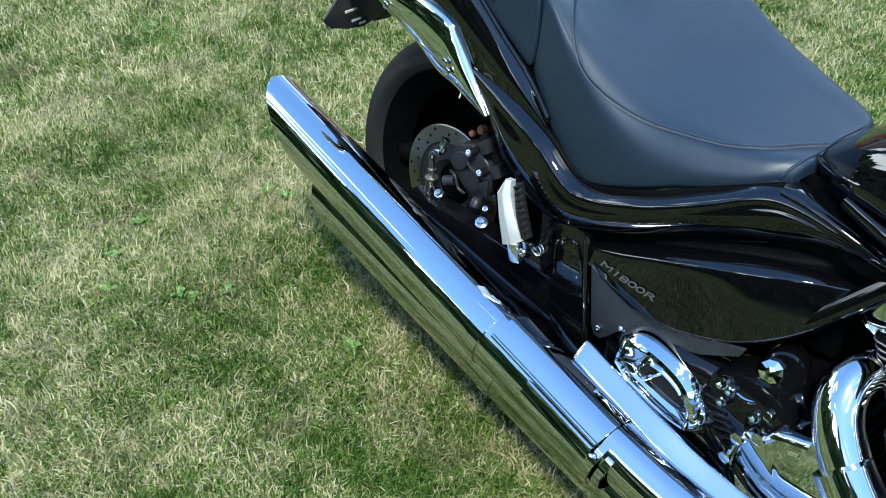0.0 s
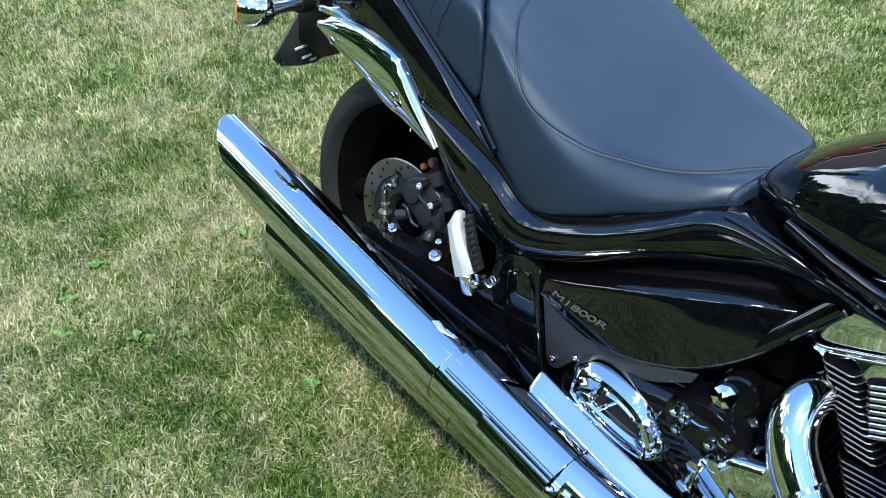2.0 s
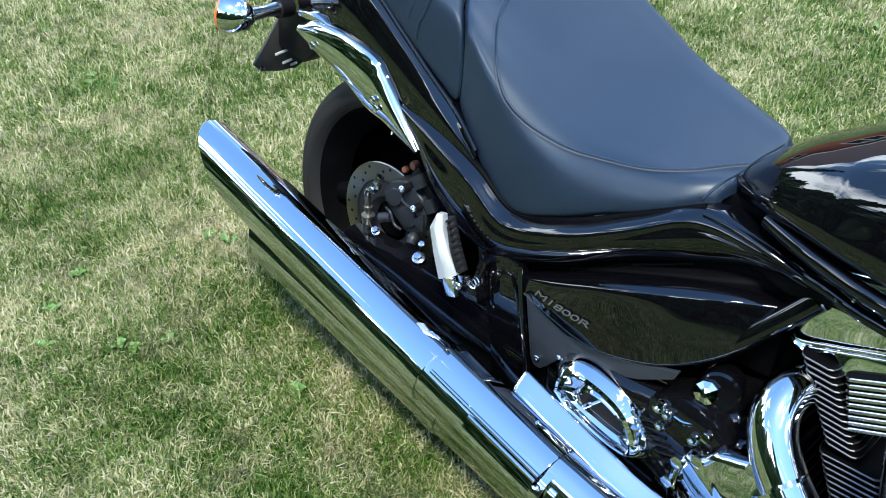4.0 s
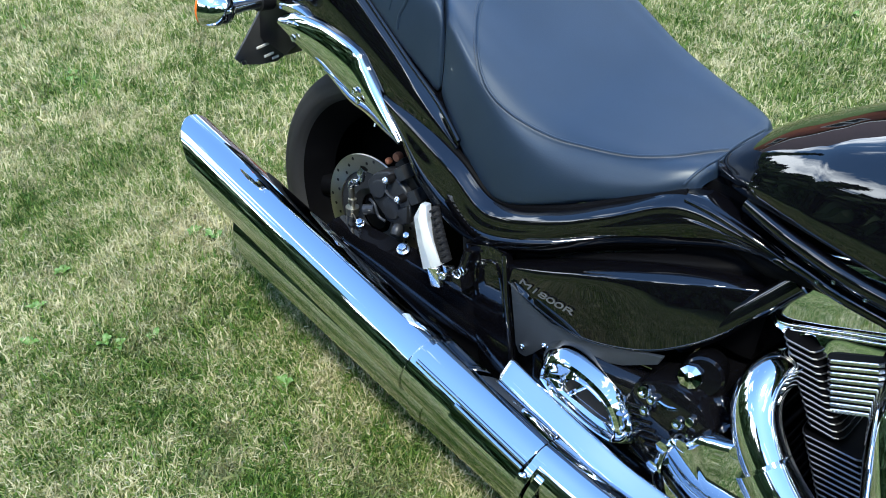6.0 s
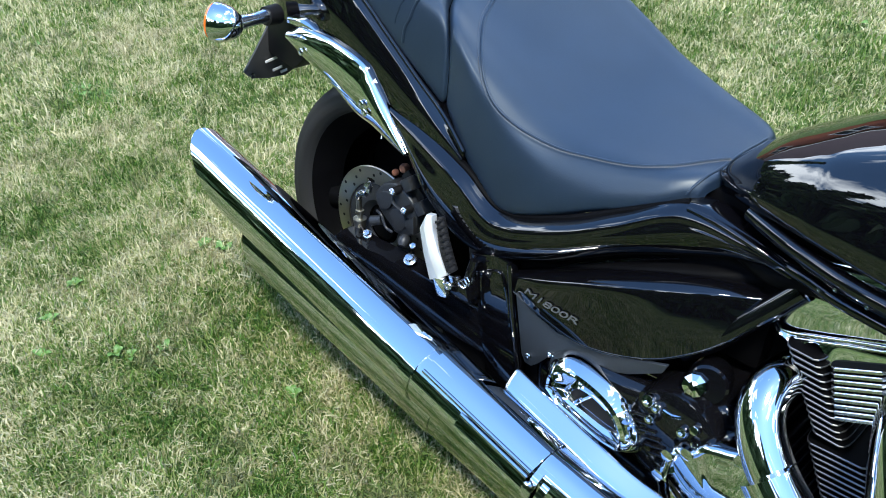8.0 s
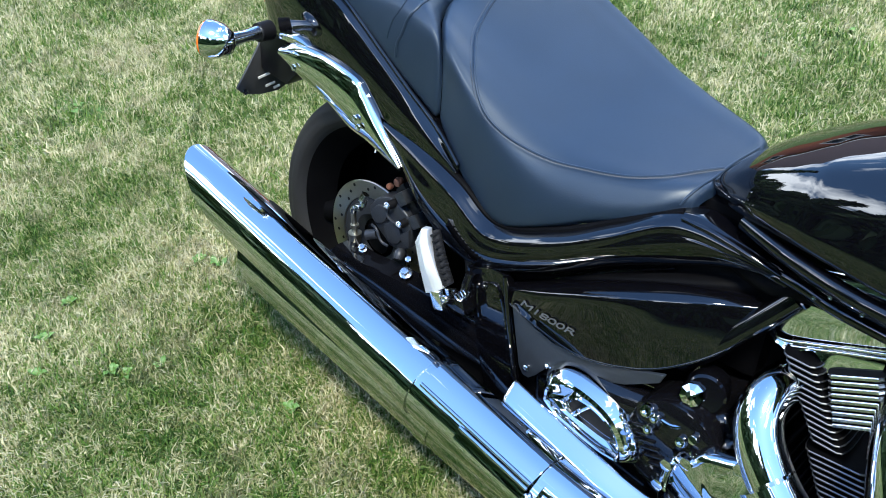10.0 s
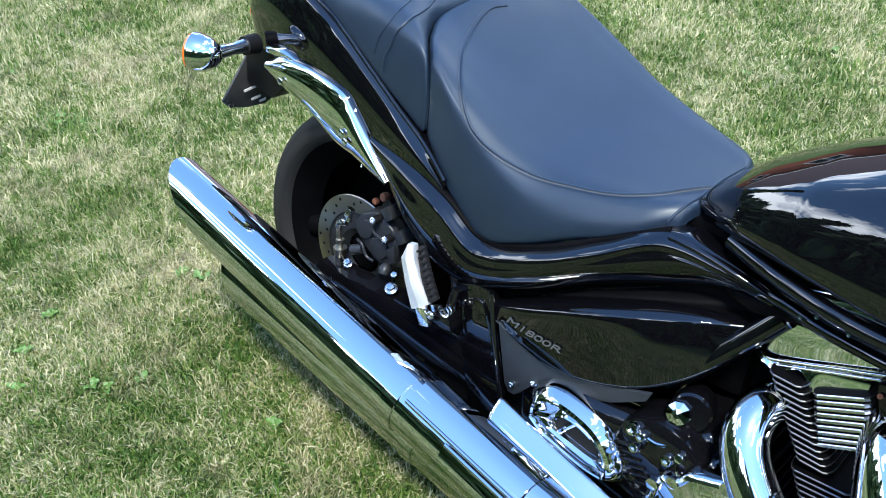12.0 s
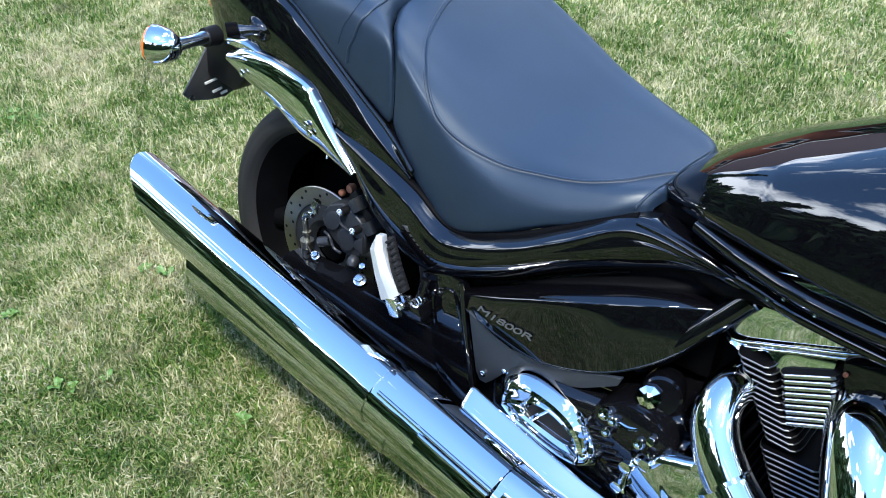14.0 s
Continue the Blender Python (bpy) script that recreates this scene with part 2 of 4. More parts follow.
def blade_material():
    m = bpy.data.materials.new("grass_blades")
    m.use_nodes = True
    n, l = m.node_tree.nodes, m.node_tree.links
    b = n["Principled BSDF"]
    geo, tc = n.new("ShaderNodeNewGeometry"), n.new("ShaderNodeTexCoord")
    patch, speck = n.new("ShaderNodeTexNoise"), n.new("ShaderNodeTexNoise")
    patch.inputs["Scale"].default_value, patch.inputs["Detail"].default_value = 2.2, 6
    speck.inputs["Scale"].default_value, speck.inputs["Detail"].default_value = 14, 3
    add, add2 = n.new("ShaderNodeMath"), n.new("ShaderNodeMath")
    mul, mul2 = n.new("ShaderNodeMath"), n.new("ShaderNodeMath")
    mul.operation = mul2.operation = "MULTIPLY_ADD"
    mul.inputs[1].default_value, mul.inputs[2].default_value = 1.55, -0.66
    mul2.inputs[1].default_value, mul2.inputs[2].default_value = 1.3, -0.66
    shift = n.new("ShaderNodeVectorMath")
    shift.inputs[1].default_value = (10.0, -19.7, 0)
    l.new(tc.outputs["Object"], shift.inputs[0])
    l.new(shift.outputs["Vector"], patch.inputs["Vector"])
    l.new(tc.outputs["Object"], speck.inputs["Vector"])
    l.new(patch.outputs["Fac"], mul.inputs[0])
    l.new(speck.outputs["Fac"], mul2.inputs[0])
    l.new(geo.outputs["Random Per Island"], add.inputs[0])
    l.new(mul.outputs[0], add.inputs[1])
    l.new(add.outputs[0], add2.inputs[0])
    l.new(mul2.outputs[0], add2.inputs[1])
    ramp = n.new("ShaderNodeValToRGB")
    e = ramp.color_ramp.elements
    e[0].position, e[0].color = 0.0, (0.036, 0.088, 0.010, 1)
    e[1].position, e[1].color = 1.0, (0.68, 0.63, 0.40, 1)
    for pos, col in ((0.22, (0.092, 0.188, 0.026)), (0.445, (0.186, 0.270, 0.062)), (0.65, (0.335, 0.352, 0.145)), (0.83, (0.50, 0.48, 0.275))):
        k = e.new(pos)
        k.color = (*col, 1)
    l.new(add2.outputs[0], ramp.inputs["Fac"])
    dry, dry_range, dry_mix = n.new("ShaderNodeTexNoise"), n.new("ShaderNodeMapRange"), n.new("ShaderNodeMix")
    dry.inputs["Scale"].default_value, dry.inputs["Detail"].default_value = 6.5, 4
    dry_range.inputs["From Min"].default_value, dry_range.inputs["From Max"].default_value, dry_range.inputs["To Max"].default_value = 0.52, 0.76, 0.5
    dry_mix.data_type = "RGBA"
    dry_mix.inputs["B"].default_value = (0.31, 0.26, 0.17, 1)
    l.new(tc.outputs["Object"], dry.inputs["Vector"])
    l.new(dry.outputs["Fac"], dry_range.inputs["Value"])
    l.new(dry_range.outputs["Result"], dry_mix.inputs["Factor"])
    l.new(ramp.outputs["Color"], dry_mix.inputs["A"])
    l.new(dry_mix.outputs["Result"], b.inputs["Base Color"])
    b.inputs["Roughness"].default_value = 0.55
    b.inputs["Specular IOR Level"].default_value = 0.35
    tr, ms = n.new("ShaderNodeBsdfTranslucent"), n.new("ShaderNodeMixShader")
    ms.inputs["Fac"].default_value = 0.35
    l.new(dry_mix.outputs["Result"], tr.inputs["Color"])
    l.new(b.outputs["BSDF"], ms.inputs[1])
    l.new(tr.outputs["BSDF"], ms.inputs[2])
    l.new(ms.outputs["Shader"], n["Material Output"].inputs["Surface"])
    return m


def ground():
    bm = bmesh.new()
    bmesh.ops.create_grid(bm, x_segments=60, y_segments=60, size=1.0)
    for v in bm.verts:
        r = max(abs(v.co.x), abs(v.co.y))
        k = 6 * r + 900 * r ** 5
        v.co.x, v.co.y = v.co.x / max(r, 1e-6) * k, v.co.y / max(r, 1e-6) * k
        v.co.z = 0.012 * (noise.noise(v.co * 0.9) if k < 8 else 0)
    return tagged(link("ground", bm, lawn_material()), "dry mown lawn ground with green and straw patches", "ground", kind="structure")


def blades(name, count, x0, x1, y0, y1, length, width, seed, mat, flat=0.0, spread=0.0, keep_out=()):
    """Joined blades of mown grass over a stretch of lawn: each bends and twists its own way; flat: how far they lie down;
    spread: thins out from the stretch over so many metres, leaving the stretches in keep_out free."""
    rng = np.random.default_rng(seed)
    x, y = rng.uniform(x0, x1, count), rng.uniform(y0, y1, count)
    if spread:
        x, y = x + rng.normal(0, spread, count), y + rng.normal(0, spread, count)
        free = np.ones(count, bool)
        for a0, a1, b0, b1 in keep_out:
            free &= ~((x > a0) & (x < a1) & (y > b0) & (y < b1))
        x, y = x[free], y[free]
        count = len(x)
    swirl = np.sin(x * 7.1 + 1.3 * np.sin(y * 5.7)) * 1.5 + np.cos(y * 8.6 + x) * 1.2
    a = np.where(rng.random(count) < 0.35, swirl + rng.normal(0, 0.7, count), rng.uniform(0, 2 * np.pi, count))
    lean = np.clip(rng.normal(0.62 + flat, 0.34, count), 0.05, 1.45)
    ln = length * rng.uniform(0.45, 1.25, count) * np.where(rng.random(count) < 0.06, 1.5, 1.0)
    w = width * rng.uniform(0.6, 1.35, count)
    turn = a + rng.normal(0, 1.3, count)
    fx, fy, gx, gy = np.cos(a), np.sin(a), np.cos(turn), np.sin(turn)
    face = a + rng.normal(0, 0.8, count)
    sx, sy = -np.sin(face) * w / 2, np.cos(face) * w / 2
    p = np.zeros((count, 5, 3))
    bend = np.clip(lean + rng.normal(0.65, 0.5, count), 0.0, 2.1)
    h1, o1 = ln * 0.5 * np.cos(lean * 0.7), ln * 0.5 * np.sin(lean * 0.7)
    h2, o2 = np.maximum(h1 + ln * 0.5 * np.cos(bend), 0.003), ln * 0.5 * np.sin(bend)
    z0 = np.full(count, -0.004)
    for i, (o, q, h, k) in enumerate(((0, 0, z0, -0.8), (0, 0, z0, 0.8), (o1, 0, h1, 0.9), (o1, 0, h1, -0.9), (o1, o2, h2, 0))):
        p[:, i, 0], p[:, i, 1], p[:, i, 2] = x + fx * o + gx * q + sx * k, y + fy * o + gy * q + sy * k, h
    base = np.arange(count)[:, None] * 5
    tri = np.concatenate([base + np.array([[0, 1, 2]]), base + np.array([[0, 2, 3]]), base + np.array([[3, 2, 4]])], 1).reshape(-1, 3)
    me = bpy.data.meshes.new(name)
    me.vertices.add(count * 5)
    me.vertices.foreach_set("co", p.reshape(-1))
    me.loops.add(len(tri) * 3)
    me.loops.foreach_set("vertex_index", tri.reshape(-1))
    me.polygons.add(len(tri))
    me.polygons.foreach_set("loop_start", np.arange(0, len(tri) * 3, 3))
    me.update(calc_edges=True)
    me.materials.append(mat)
    return tagged(new(name, me), "short mown grass blades, green mixed with dry straw", "grass", kind="stuff")


ground()
BLADE = blade_material()
blades("grass", 170000, -1.5, 0.75, -1.25, 0.15, 0.034, 0.0036, 1, BLADE)
blades("grass", 120000, -1.5, 0.75, -1.25, 0.15, 0.024, 0.0030, 4, BLADE, 0.6)
blades("grass", 150000, -2.2, 1.0, 0.15, 2.0, 0.040, 0.0044, 2, BLADE)
blades("grass", 95000, -3.4, -1.5, -0.7, 1.6, 0.041, 0.0048, 3, BLADE)
blades("grass", 75000, -2.6, 1.2, 2.0, 3.6, 0.042, 0.0056, 5, BLADE)
blades("grass", 200000, -3.4, 3.0, -3.2, 3.6, 0.042, 0.0090, 6, BLADE, 0.1, 1.3, [(-1.5, 0.75, -1.25, 0.15), (-2.2, 1.0, 0.15, 2.0), (-3.4, -1.5, -0.7, 1.6), (-2.6, 1.2, 2.0, 3.6)])

# ---------------------------------------------------------------- motorcycle
bike = new("motorcycle")
bike.rotation_euler = (radians(-LEAN), 0, 0)
tagged(bike, "black and chrome cruiser motorcycle parked on a mown lawn", "motorcycle")


def sub(name, parent):
    """An empty that gathers the pieces of one part."""
    ob = new(name)
    ob.parent = parent
    return ob


def mirror_rows(rows):
    """Right half sections, centre first, mirrored into whole ones."""
    out = []
    for r in rows:
        right = [(x, y, z) for x, y, z in r]
        out.append([(x, -y, z) for x, y, z in right[:0:-1]] + right)
    return out


def drape(bm, target, lift):
    """Lays a flat mesh on the outer (-y) side of another one."""
    tree = BVHTree.FromBMesh(target)
    for v in bm.verts:
        hit, _, _, _ = tree.ray_cast(Vector((v.co.x, -1.0, v.co.z)), Vector((0, 1, 0)))
        if hit:
            v.co.y += hit.y - lift
    return bm


def bolt(name, at, way, r, depth, mat, parent, washer=0.0, label="", sides=6):
    m = aim(at, way)
    if sides == 6:
        b = hexagon(r, depth, m)
    else:
        b = revolve([(0, 0), (r, 0), (r, depth * 0.6), (r * 0.8, depth * 0.95), (r * 0.45, depth), (r * 0.40, depth * 0.6), (0, depth * 0.6)], 20, m)
    if washer:
        b = join(b, revolve([(0, -0.002), (washer, -0.002), (washer, 0.0015), (r, 0.003), (0, 0.003)], 28, m))
    return part(name, b, mat, parent, label)


# ---- rear wheel
def rear_wheel():
    axle = Matrix.Translation((0, 0, 0.325))
    w = sub("rear_wheel", bike)
    pr = [(0.250, -0.098), (0.262, -0.113), (0.277, -0.1195), (0.294, -0.1175), (0.305, -0.108), (0.314, -0.092), (0.3195, -0.066), (0.323, -0.03), (0.3245, 0)]
    prof = pr + [(r, -y) for r, y in pr[-2::-1]]
    s = [tuple(p) for p in spline(prof, 64)]
    # raised bead line and shoulder groove on the sidewall
    s = [(r + 0.0015 * math.exp(-((r - 0.262) / 0.002) ** 2), y - math.copysign(0.0018, y) * math.exp(-((r - 0.285) / 0.004) ** 2)) for r, y in s]
    part("tyre", revolve(s, 144, axle, False), RUBBER, w, "wide black rubber tyre")
    # Rim, hub, spokes and web carry the fender's shade in their black.
    rim = [(0.205, -0.045), (0.236, -0.082), (0.251, -0.100), (0.257, -0.100), (0.257, -0.094), (0.242, -0.078), (0.225, -0.04)]
    rim = rim + [(r, -y) for r, y in rim[::-1]]
    part("rim", revolve(rim, 112, axle, False), DEEP, w, "black alloy rim, darkened for shade")
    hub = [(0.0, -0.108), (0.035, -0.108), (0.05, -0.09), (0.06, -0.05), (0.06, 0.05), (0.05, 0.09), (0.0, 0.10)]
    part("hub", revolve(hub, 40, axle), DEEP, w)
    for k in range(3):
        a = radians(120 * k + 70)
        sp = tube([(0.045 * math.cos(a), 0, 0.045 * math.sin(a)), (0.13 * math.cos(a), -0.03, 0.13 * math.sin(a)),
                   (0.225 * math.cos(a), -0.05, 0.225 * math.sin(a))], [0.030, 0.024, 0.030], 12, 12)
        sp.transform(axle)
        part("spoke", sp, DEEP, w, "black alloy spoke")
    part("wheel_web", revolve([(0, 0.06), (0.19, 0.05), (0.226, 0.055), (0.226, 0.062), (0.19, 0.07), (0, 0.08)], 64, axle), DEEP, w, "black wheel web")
    va = radians(100)
    part("valve", tube([(0.222 * math.cos(va), -0.07, 0.325 + 0.222 * math.sin(va)), (0.19 * math.cos(va), -0.085, 0.325 + 0.19 * math.sin(va))], 0.004, 6, 10), ZINC, w)
    ring = [(0.099, -0.1175), (0.1362, -0.1175), (0.1375, -0.1163), (0.1375, -0.1137), (0.1362, -0.1125), (0.099, -0.1125), (0.099, -0.1175)]
    disc = part("brake_disc", revolve(ring, 112, axle, False), STEEL, w, "drilled brushed steel brake disc")
    carrier = [(0.045, -0.105), (0.06, -0.116), (0.092, -0.1145), (0.1005, -0.1135), (0.094, -0.108), (0.05, -0.10), (0.045, -0.105)]
    part("disc_carrier", revolve(carrier, 48, axle, False), CAST, w)
    hole = bpy.data.meshes.new("drill_hole")
    hb = revolve([(0, 0.0012), (0.0030, 0.0012), (0.0036, 0.0), (0.0036, -0.0003), (0.0030, 0.0)], 12)
    hb.to_mesh(hole)
    hb.free()
    hole.materials.append(MATTE)
    for k in range(36):
        a, r = radians(10 * k), (0.128, 0.118, 0.108)[k % 3]
        h = new("drill_hole", hole)
        h.parent = disc
        h.matrix_local = Matrix.Translation((r * math.cos(a), -0.1178, 0.325 + r * math.sin(a)))


rear_wheel()


# ---- exhaust
def along(a, b, x):
    a, b = Vector(a), Vector(b)
    return a + (b - a) * ((x - a.x) / (b.x - a.x))


def basis(a, b):
    d = (Vector(b) - Vector(a)).normalized()
    s = d.cross(Vector((0, 0, 1))).normalized()      # outwards is +s towards -y
    return d, s, s.cross(d).normalized()


def sleeve(a, b, x0, x1, r0, r1, seg=72, n=10, cut=0.0, lip=0.0, arc=None):
    """A pipe round the line a-b between two stations; cut: slash at its rear; arc: from-to degrees of a part shell."""
    d, s, u = basis(a, b)
    rings = []
    for i in range(n):
        f = i / (n - 1)
        c, r = along(a, b, x0 + (x1 - x0) * f), r0 + (r1 - r0) * f
        ring = []
        if arc:
            ts = [radians(arc[0] + (arc[1] - arc[0]) * j / (seg - 1)) for j in range(seg)]
        else:
            ts = [2 * math.pi * j / seg for j in range(seg)]
        for t in ts:
            ring.append(c + (s * math.cos(t) + u * math.sin(t)) * r + d * (-cut * math.sin(t) * max(0, 1 - f * (n - 1) / 9)))
        rings.append(ring)
    return skin(rings, arc is None, False)


def muffler(name, a, b, r, x_end, joint, slash):
    m = sub(name, bike)
    body = part("silencer_body", sleeve(a, b, a[0], joint, r, r, n=24, cut=slash), CHROME, m, "polished chrome slash-cut silencer")
    shell(body, 0.004)
    bev = body.modifiers.new("edge", "BEVEL")
    bev.width, bev.segments, bev.limit_method, bev.angle_limit = 0.0015, 3, "ANGLE", radians(50)
    inner = part("inner_pipe", sleeve(a, b, a[0] + 0.12, a[0] + 0.3, r * 0.6, r * 0.6, n=4), MATTE, m, "sooty dark inner tail pipe")
    shell(inner, 0.003)
    j = part("joint_band", sleeve(a, b, joint - 0.010, joint + 0.022, r + 0.0022, r + 0.0022, n=4), CHROME, m, "chrome joint band")
    shell(j, 0.004)
    shell(part("front_sleeve", sleeve(a, b, joint + 0.018, x_end, r - 0.001, r - 0.006, n=16), CHROME, m, "polished chrome front sleeve"), 0.003)
    return m


A_UP, B_UP = (-0.306, -0.2918, 0.3770), (0.62, -0.334, 0.2100)
A_LO, B_LO = (-0.222, -0.2540, 0.2369), (0.62, -0.2620, 0.0843)
UP = muffler("upper_muffler", A_UP, B_UP, 0.0645, 0.66, 0.345, 0.118)
LO = muffler("lower_muffler", A_LO, B_LO, 0.068, 0.72, 0.345, 0.040)
def shield_lip(x0, x1, r, angle):
    """Rounded lip along one edge of a shield."""
    d, sd_, u = basis(A_UP, B_UP)
    off = (sd_ * math.cos(radians(angle)) + u * math.sin(radians(angle)))
    return tube([tuple(along(A_UP, B_UP, x0 + (x1 - x0) * f) + off * r) for f in (0, 0.33, 0.66, 1)], 0.0042, 24, 12)


shield = part("heat_shield", sleeve(A_UP, B_UP, 0.385, 0.645, 0.0745, 0.0725, seg=30, n=14, arc=(46, 112)), CHROME, UP, "polished chrome heat shield")
shell(shield, 0.003)
part("shield_lip", shield_lip(0.385, 0.645, 0.0735, 46), CHROME, UP, "rolled chrome shield edge")
shield2 = part("shield_strip", sleeve(A_UP, B_UP, 0.490, 0.645, 0.0735, 0.0715, seg=12, n=10, arc=(14, 38)), CHROME, UP, "polished chrome heat shield strip")
shell(shield2, 0.003)
part("shield_lip", shield_lip(0.490, 0.645, 0.0724, 38), CHROME, UP, "rolled chrome shield edge")
for x, rr in ((0.648, 0.0640), (0.668, 0.0600)):
    shell(part("clamp_ring", sleeve(A_UP, B_UP, x, x + 0.014, rr, rr, n=4), CHROME, UP, "chrome exhaust clamp"), 0.006)
bolt("clamp_bolt", along(A_UP, B_UP, 0.655) + Vector((0, -0.058, 0.034)), (0.2, -0.8, 0.5), 0.007, 0.012, CHROME, UP)
part("header_pipe", tube([(0.64, -0.334, 0.224), (0.78, -0.335, 0.205), (0.95, -0.33, 0.20), (1.15, -0.31, 0.24), (1.28, -0.27, 0.34)], 0.050, 40, 36), CHROME, UP, "polished chrome header pipe")
part("lower_header_pipe", tube([(0.70, -0.285, 0.083), (0.85, -0.25, 0.065), (1.05, -0.24, 0.09), (1.2, -0.22, 0.15)], 0.046, 30, 30), CHROME, LO, "polished chrome header pipe")
BAR = [(0.509, -0.262, 0.3190, 0.45), (0.5115, -0.267, 0.3200, 0.78), (0.518, -0.2695, 0.3190, 0.95), (0.530, -0.271, 0.3163, 1.0), (0.60, -0.275, 0.300, 1.0), (0.70, -0.28, 0.278, 1.0), (0.80, -0.28, 0.257, 1.0),
       (0.92, -0.275, 0.242, 1.0), (1.02, -0.26, 0.227, 1.0)]
PROFILE = ((-0.006, -0.044), (-0.027, -0.034), (-0.030, -0.024), (-0.024, -0.0145), (-0.010, -0.003), (0.003, 0.0055), (0.010, 0.002))
bar = surface([[(x, y0 + q * k, z0 - 0.019 + (w + 0.019) * k) for q, w in PROFILE] for x, y0, z0, k in BAR], 90, 36)
shell(part("pipe_cover", bar, CHROME, bike, "polished chrome pipe cover bar"), 0.02)

# rear cylinder exhaust elbow and its lower sleeve
part("rear_elbow", tube([(0.925, -0.13, 0.500), (0.912, -0.172, 0.488), (0.914, -0.205, 0.462), (0.936, -0.228, 0.424), (0.985, -0.245, 0.375), (1.06, -0.255, 0.32)],
                        [0.033, 0.034, 0.036, 0.037, 0.037, 0.037], 48, 40), CHROME, bike, "polished chrome rear exhaust elbow")
part("elbow_sleeve", tube([(0.965, -0.255, 0.398), (1.0, -0.262, 0.368), (1.06, -0.268, 0.322)], 0.0425, 16, 36, True), CHROME, bike, "chrome sleeve on the rear exhaust elbow")
part("front_elbow", tube([(1.085, -0.125, 0.535), (1.105, -0.178, 0.518), (1.13, -0.215, 0.472), (1.16, -0.245, 0.405), (1.20, -0.26, 0.33)],
                         [0.045, 0.052, 0.055, 0.055, 0.052], 44, 40), CHROME, bike, "polished chrome front exhaust elbow")


# ---- seats. Stations: x, top at the middle, half width, lower edge
SEAT = [(0.196, 0.846, 0.139, 0.690), (0.203, 0.861, 0.146, 0.678), (0.225, 0.862, 0.153, 0.655), (0.29, 0.818, 0.172, 0.598), (0.38, 0.770, 0.189, 0.556), (0.47, 0.744, 0.189, 0.582),
        (0.56, 0.735, 0.172, 0.624), (0.63, 0.732, 0.153, 0.645), (0.672, 0.732, 0.138, 0.664), (0.700, 0.731, 0.122, 0.678), (0.716, 0.724, 0.112, 0.682), (0.722, 0.708, 0.106, 0.680)]


def seat_row(x, top, w, low, tip=None):
    """One whole section: a flat top that tips to the near side, a round shoulder, a steep side; bowed rearwards at the middle."""
    if tip is None:
        tip = 0.25 - 0.14 * min(1, max(0, (x - 0.50) / 0.19))
    h = top - w * tip - low
    d = min(1.0, h / 0.09)
    bow = -0.105 * math.exp(-((x - 0.2) / 0.12) ** 2)
    near = [(-0.45 * w, top - 0.45 * w * tip - 0.004), (-0.72 * w, top - 0.72 * w * tip - 0.005 * d), (-0.86 * w, top - 0.86 * w * tip - 0.014 * d), (-0.95 * w, top - 0.95 * w * tip - 0.032 * d),
            (-w, low + 0.42 * h), (-1.01 * w, low + 0.012 * d), (-0.97 * w, low)]
    g = 1.12 + 0.36 * min(1, max(0, (0.50 - x) / 0.25))
    far = [(-y * g, z + (-2 * y * tip * g if y > -0.9 * w else 2 * w * tip * 0.8)) for y, z in near]
    front = min(1.0, max(0.0, (x - 0.60) / 0.11))
    return [(x + bow * max(0, 1 - (abs(y) / (w * (g if y > 0 else 1))) ** 1.6) - (0.018 if y < 0 else 0.010) * front * min(1.0, abs(y) / w) ** 2, y, z) for y, z in far[::-1] + [(0, top - 0.003)] + near]


def upright(bm):
    """Turns a sheet so that its faces look upwards."""
    bm.normal_update()
    if sum(f.normal.z * f.calc_area() for f in bm.faces) < 0:
        bmesh.ops.reverse_faces(bm, faces=bm.faces)
    return bm


seat_bm = upright(surface([seat_row(*r) for r in SEAT], 110, 110))
seat = part("rider_seat", seat_bm.copy(), LEATHER, bike, "black stitched vinyl rider seat")
shell(seat, 0.012)


def seam(bm, plan, n, r, up=0.0):
    """A raised line laid on a surface from above, along a smooth line of plan."""
    tree, pts = BVHTree.FromBMesh(bm), []
    for x, y in spline(plan, n):
        hit, nor, _, _ = tree.ray_cast(Vector((x, y, 1.5)), Vector((0, 0, -1)))
        if hit:
            pts.append(tuple(hit + nor * (up if nor.z > 0 else -up)))
    return pts


BUCKET = [(0.698, -0.022), (0.688, -0.035), (0.670, -0.0575), (0.642, -0.094), (0.606, -0.119), (0.562, -0.134), (0.514, -0.144), (0.465, -0.155), (0.422, -0.162), (0.378, -0.167), (0.339, -0.167), (0.305, -0.159), (0.2686, -0.136), (0.224, -0.0905), (0.187, -0.041), (0.163, 0.018), (0.158, 0.06), (0.175, 0.09)]
line = seam(seat_bm, BUCKET, 170, 0.0016, 0.0010)
part("piping", tube(line, 0.0026, 220, 8), LEATHER, seat, "raised black piping round the seat bowl")
WELT = [(0.684, -0.124), (0.689, -0.115), (0.695, -0.098), (0.698, -0.078), (0.700, -0.05), (0.7005, -0.022), (0.7025, 0.02), (0.705, 0.05), (0.707, 0.0765)]
part("front_welt", tube(seam(seat_bm, WELT, 60, 0.002, 0.0005), 0.0024, 80, 8), LEATHER, seat, "rolled welt along the front edge")
st = bmesh.new()
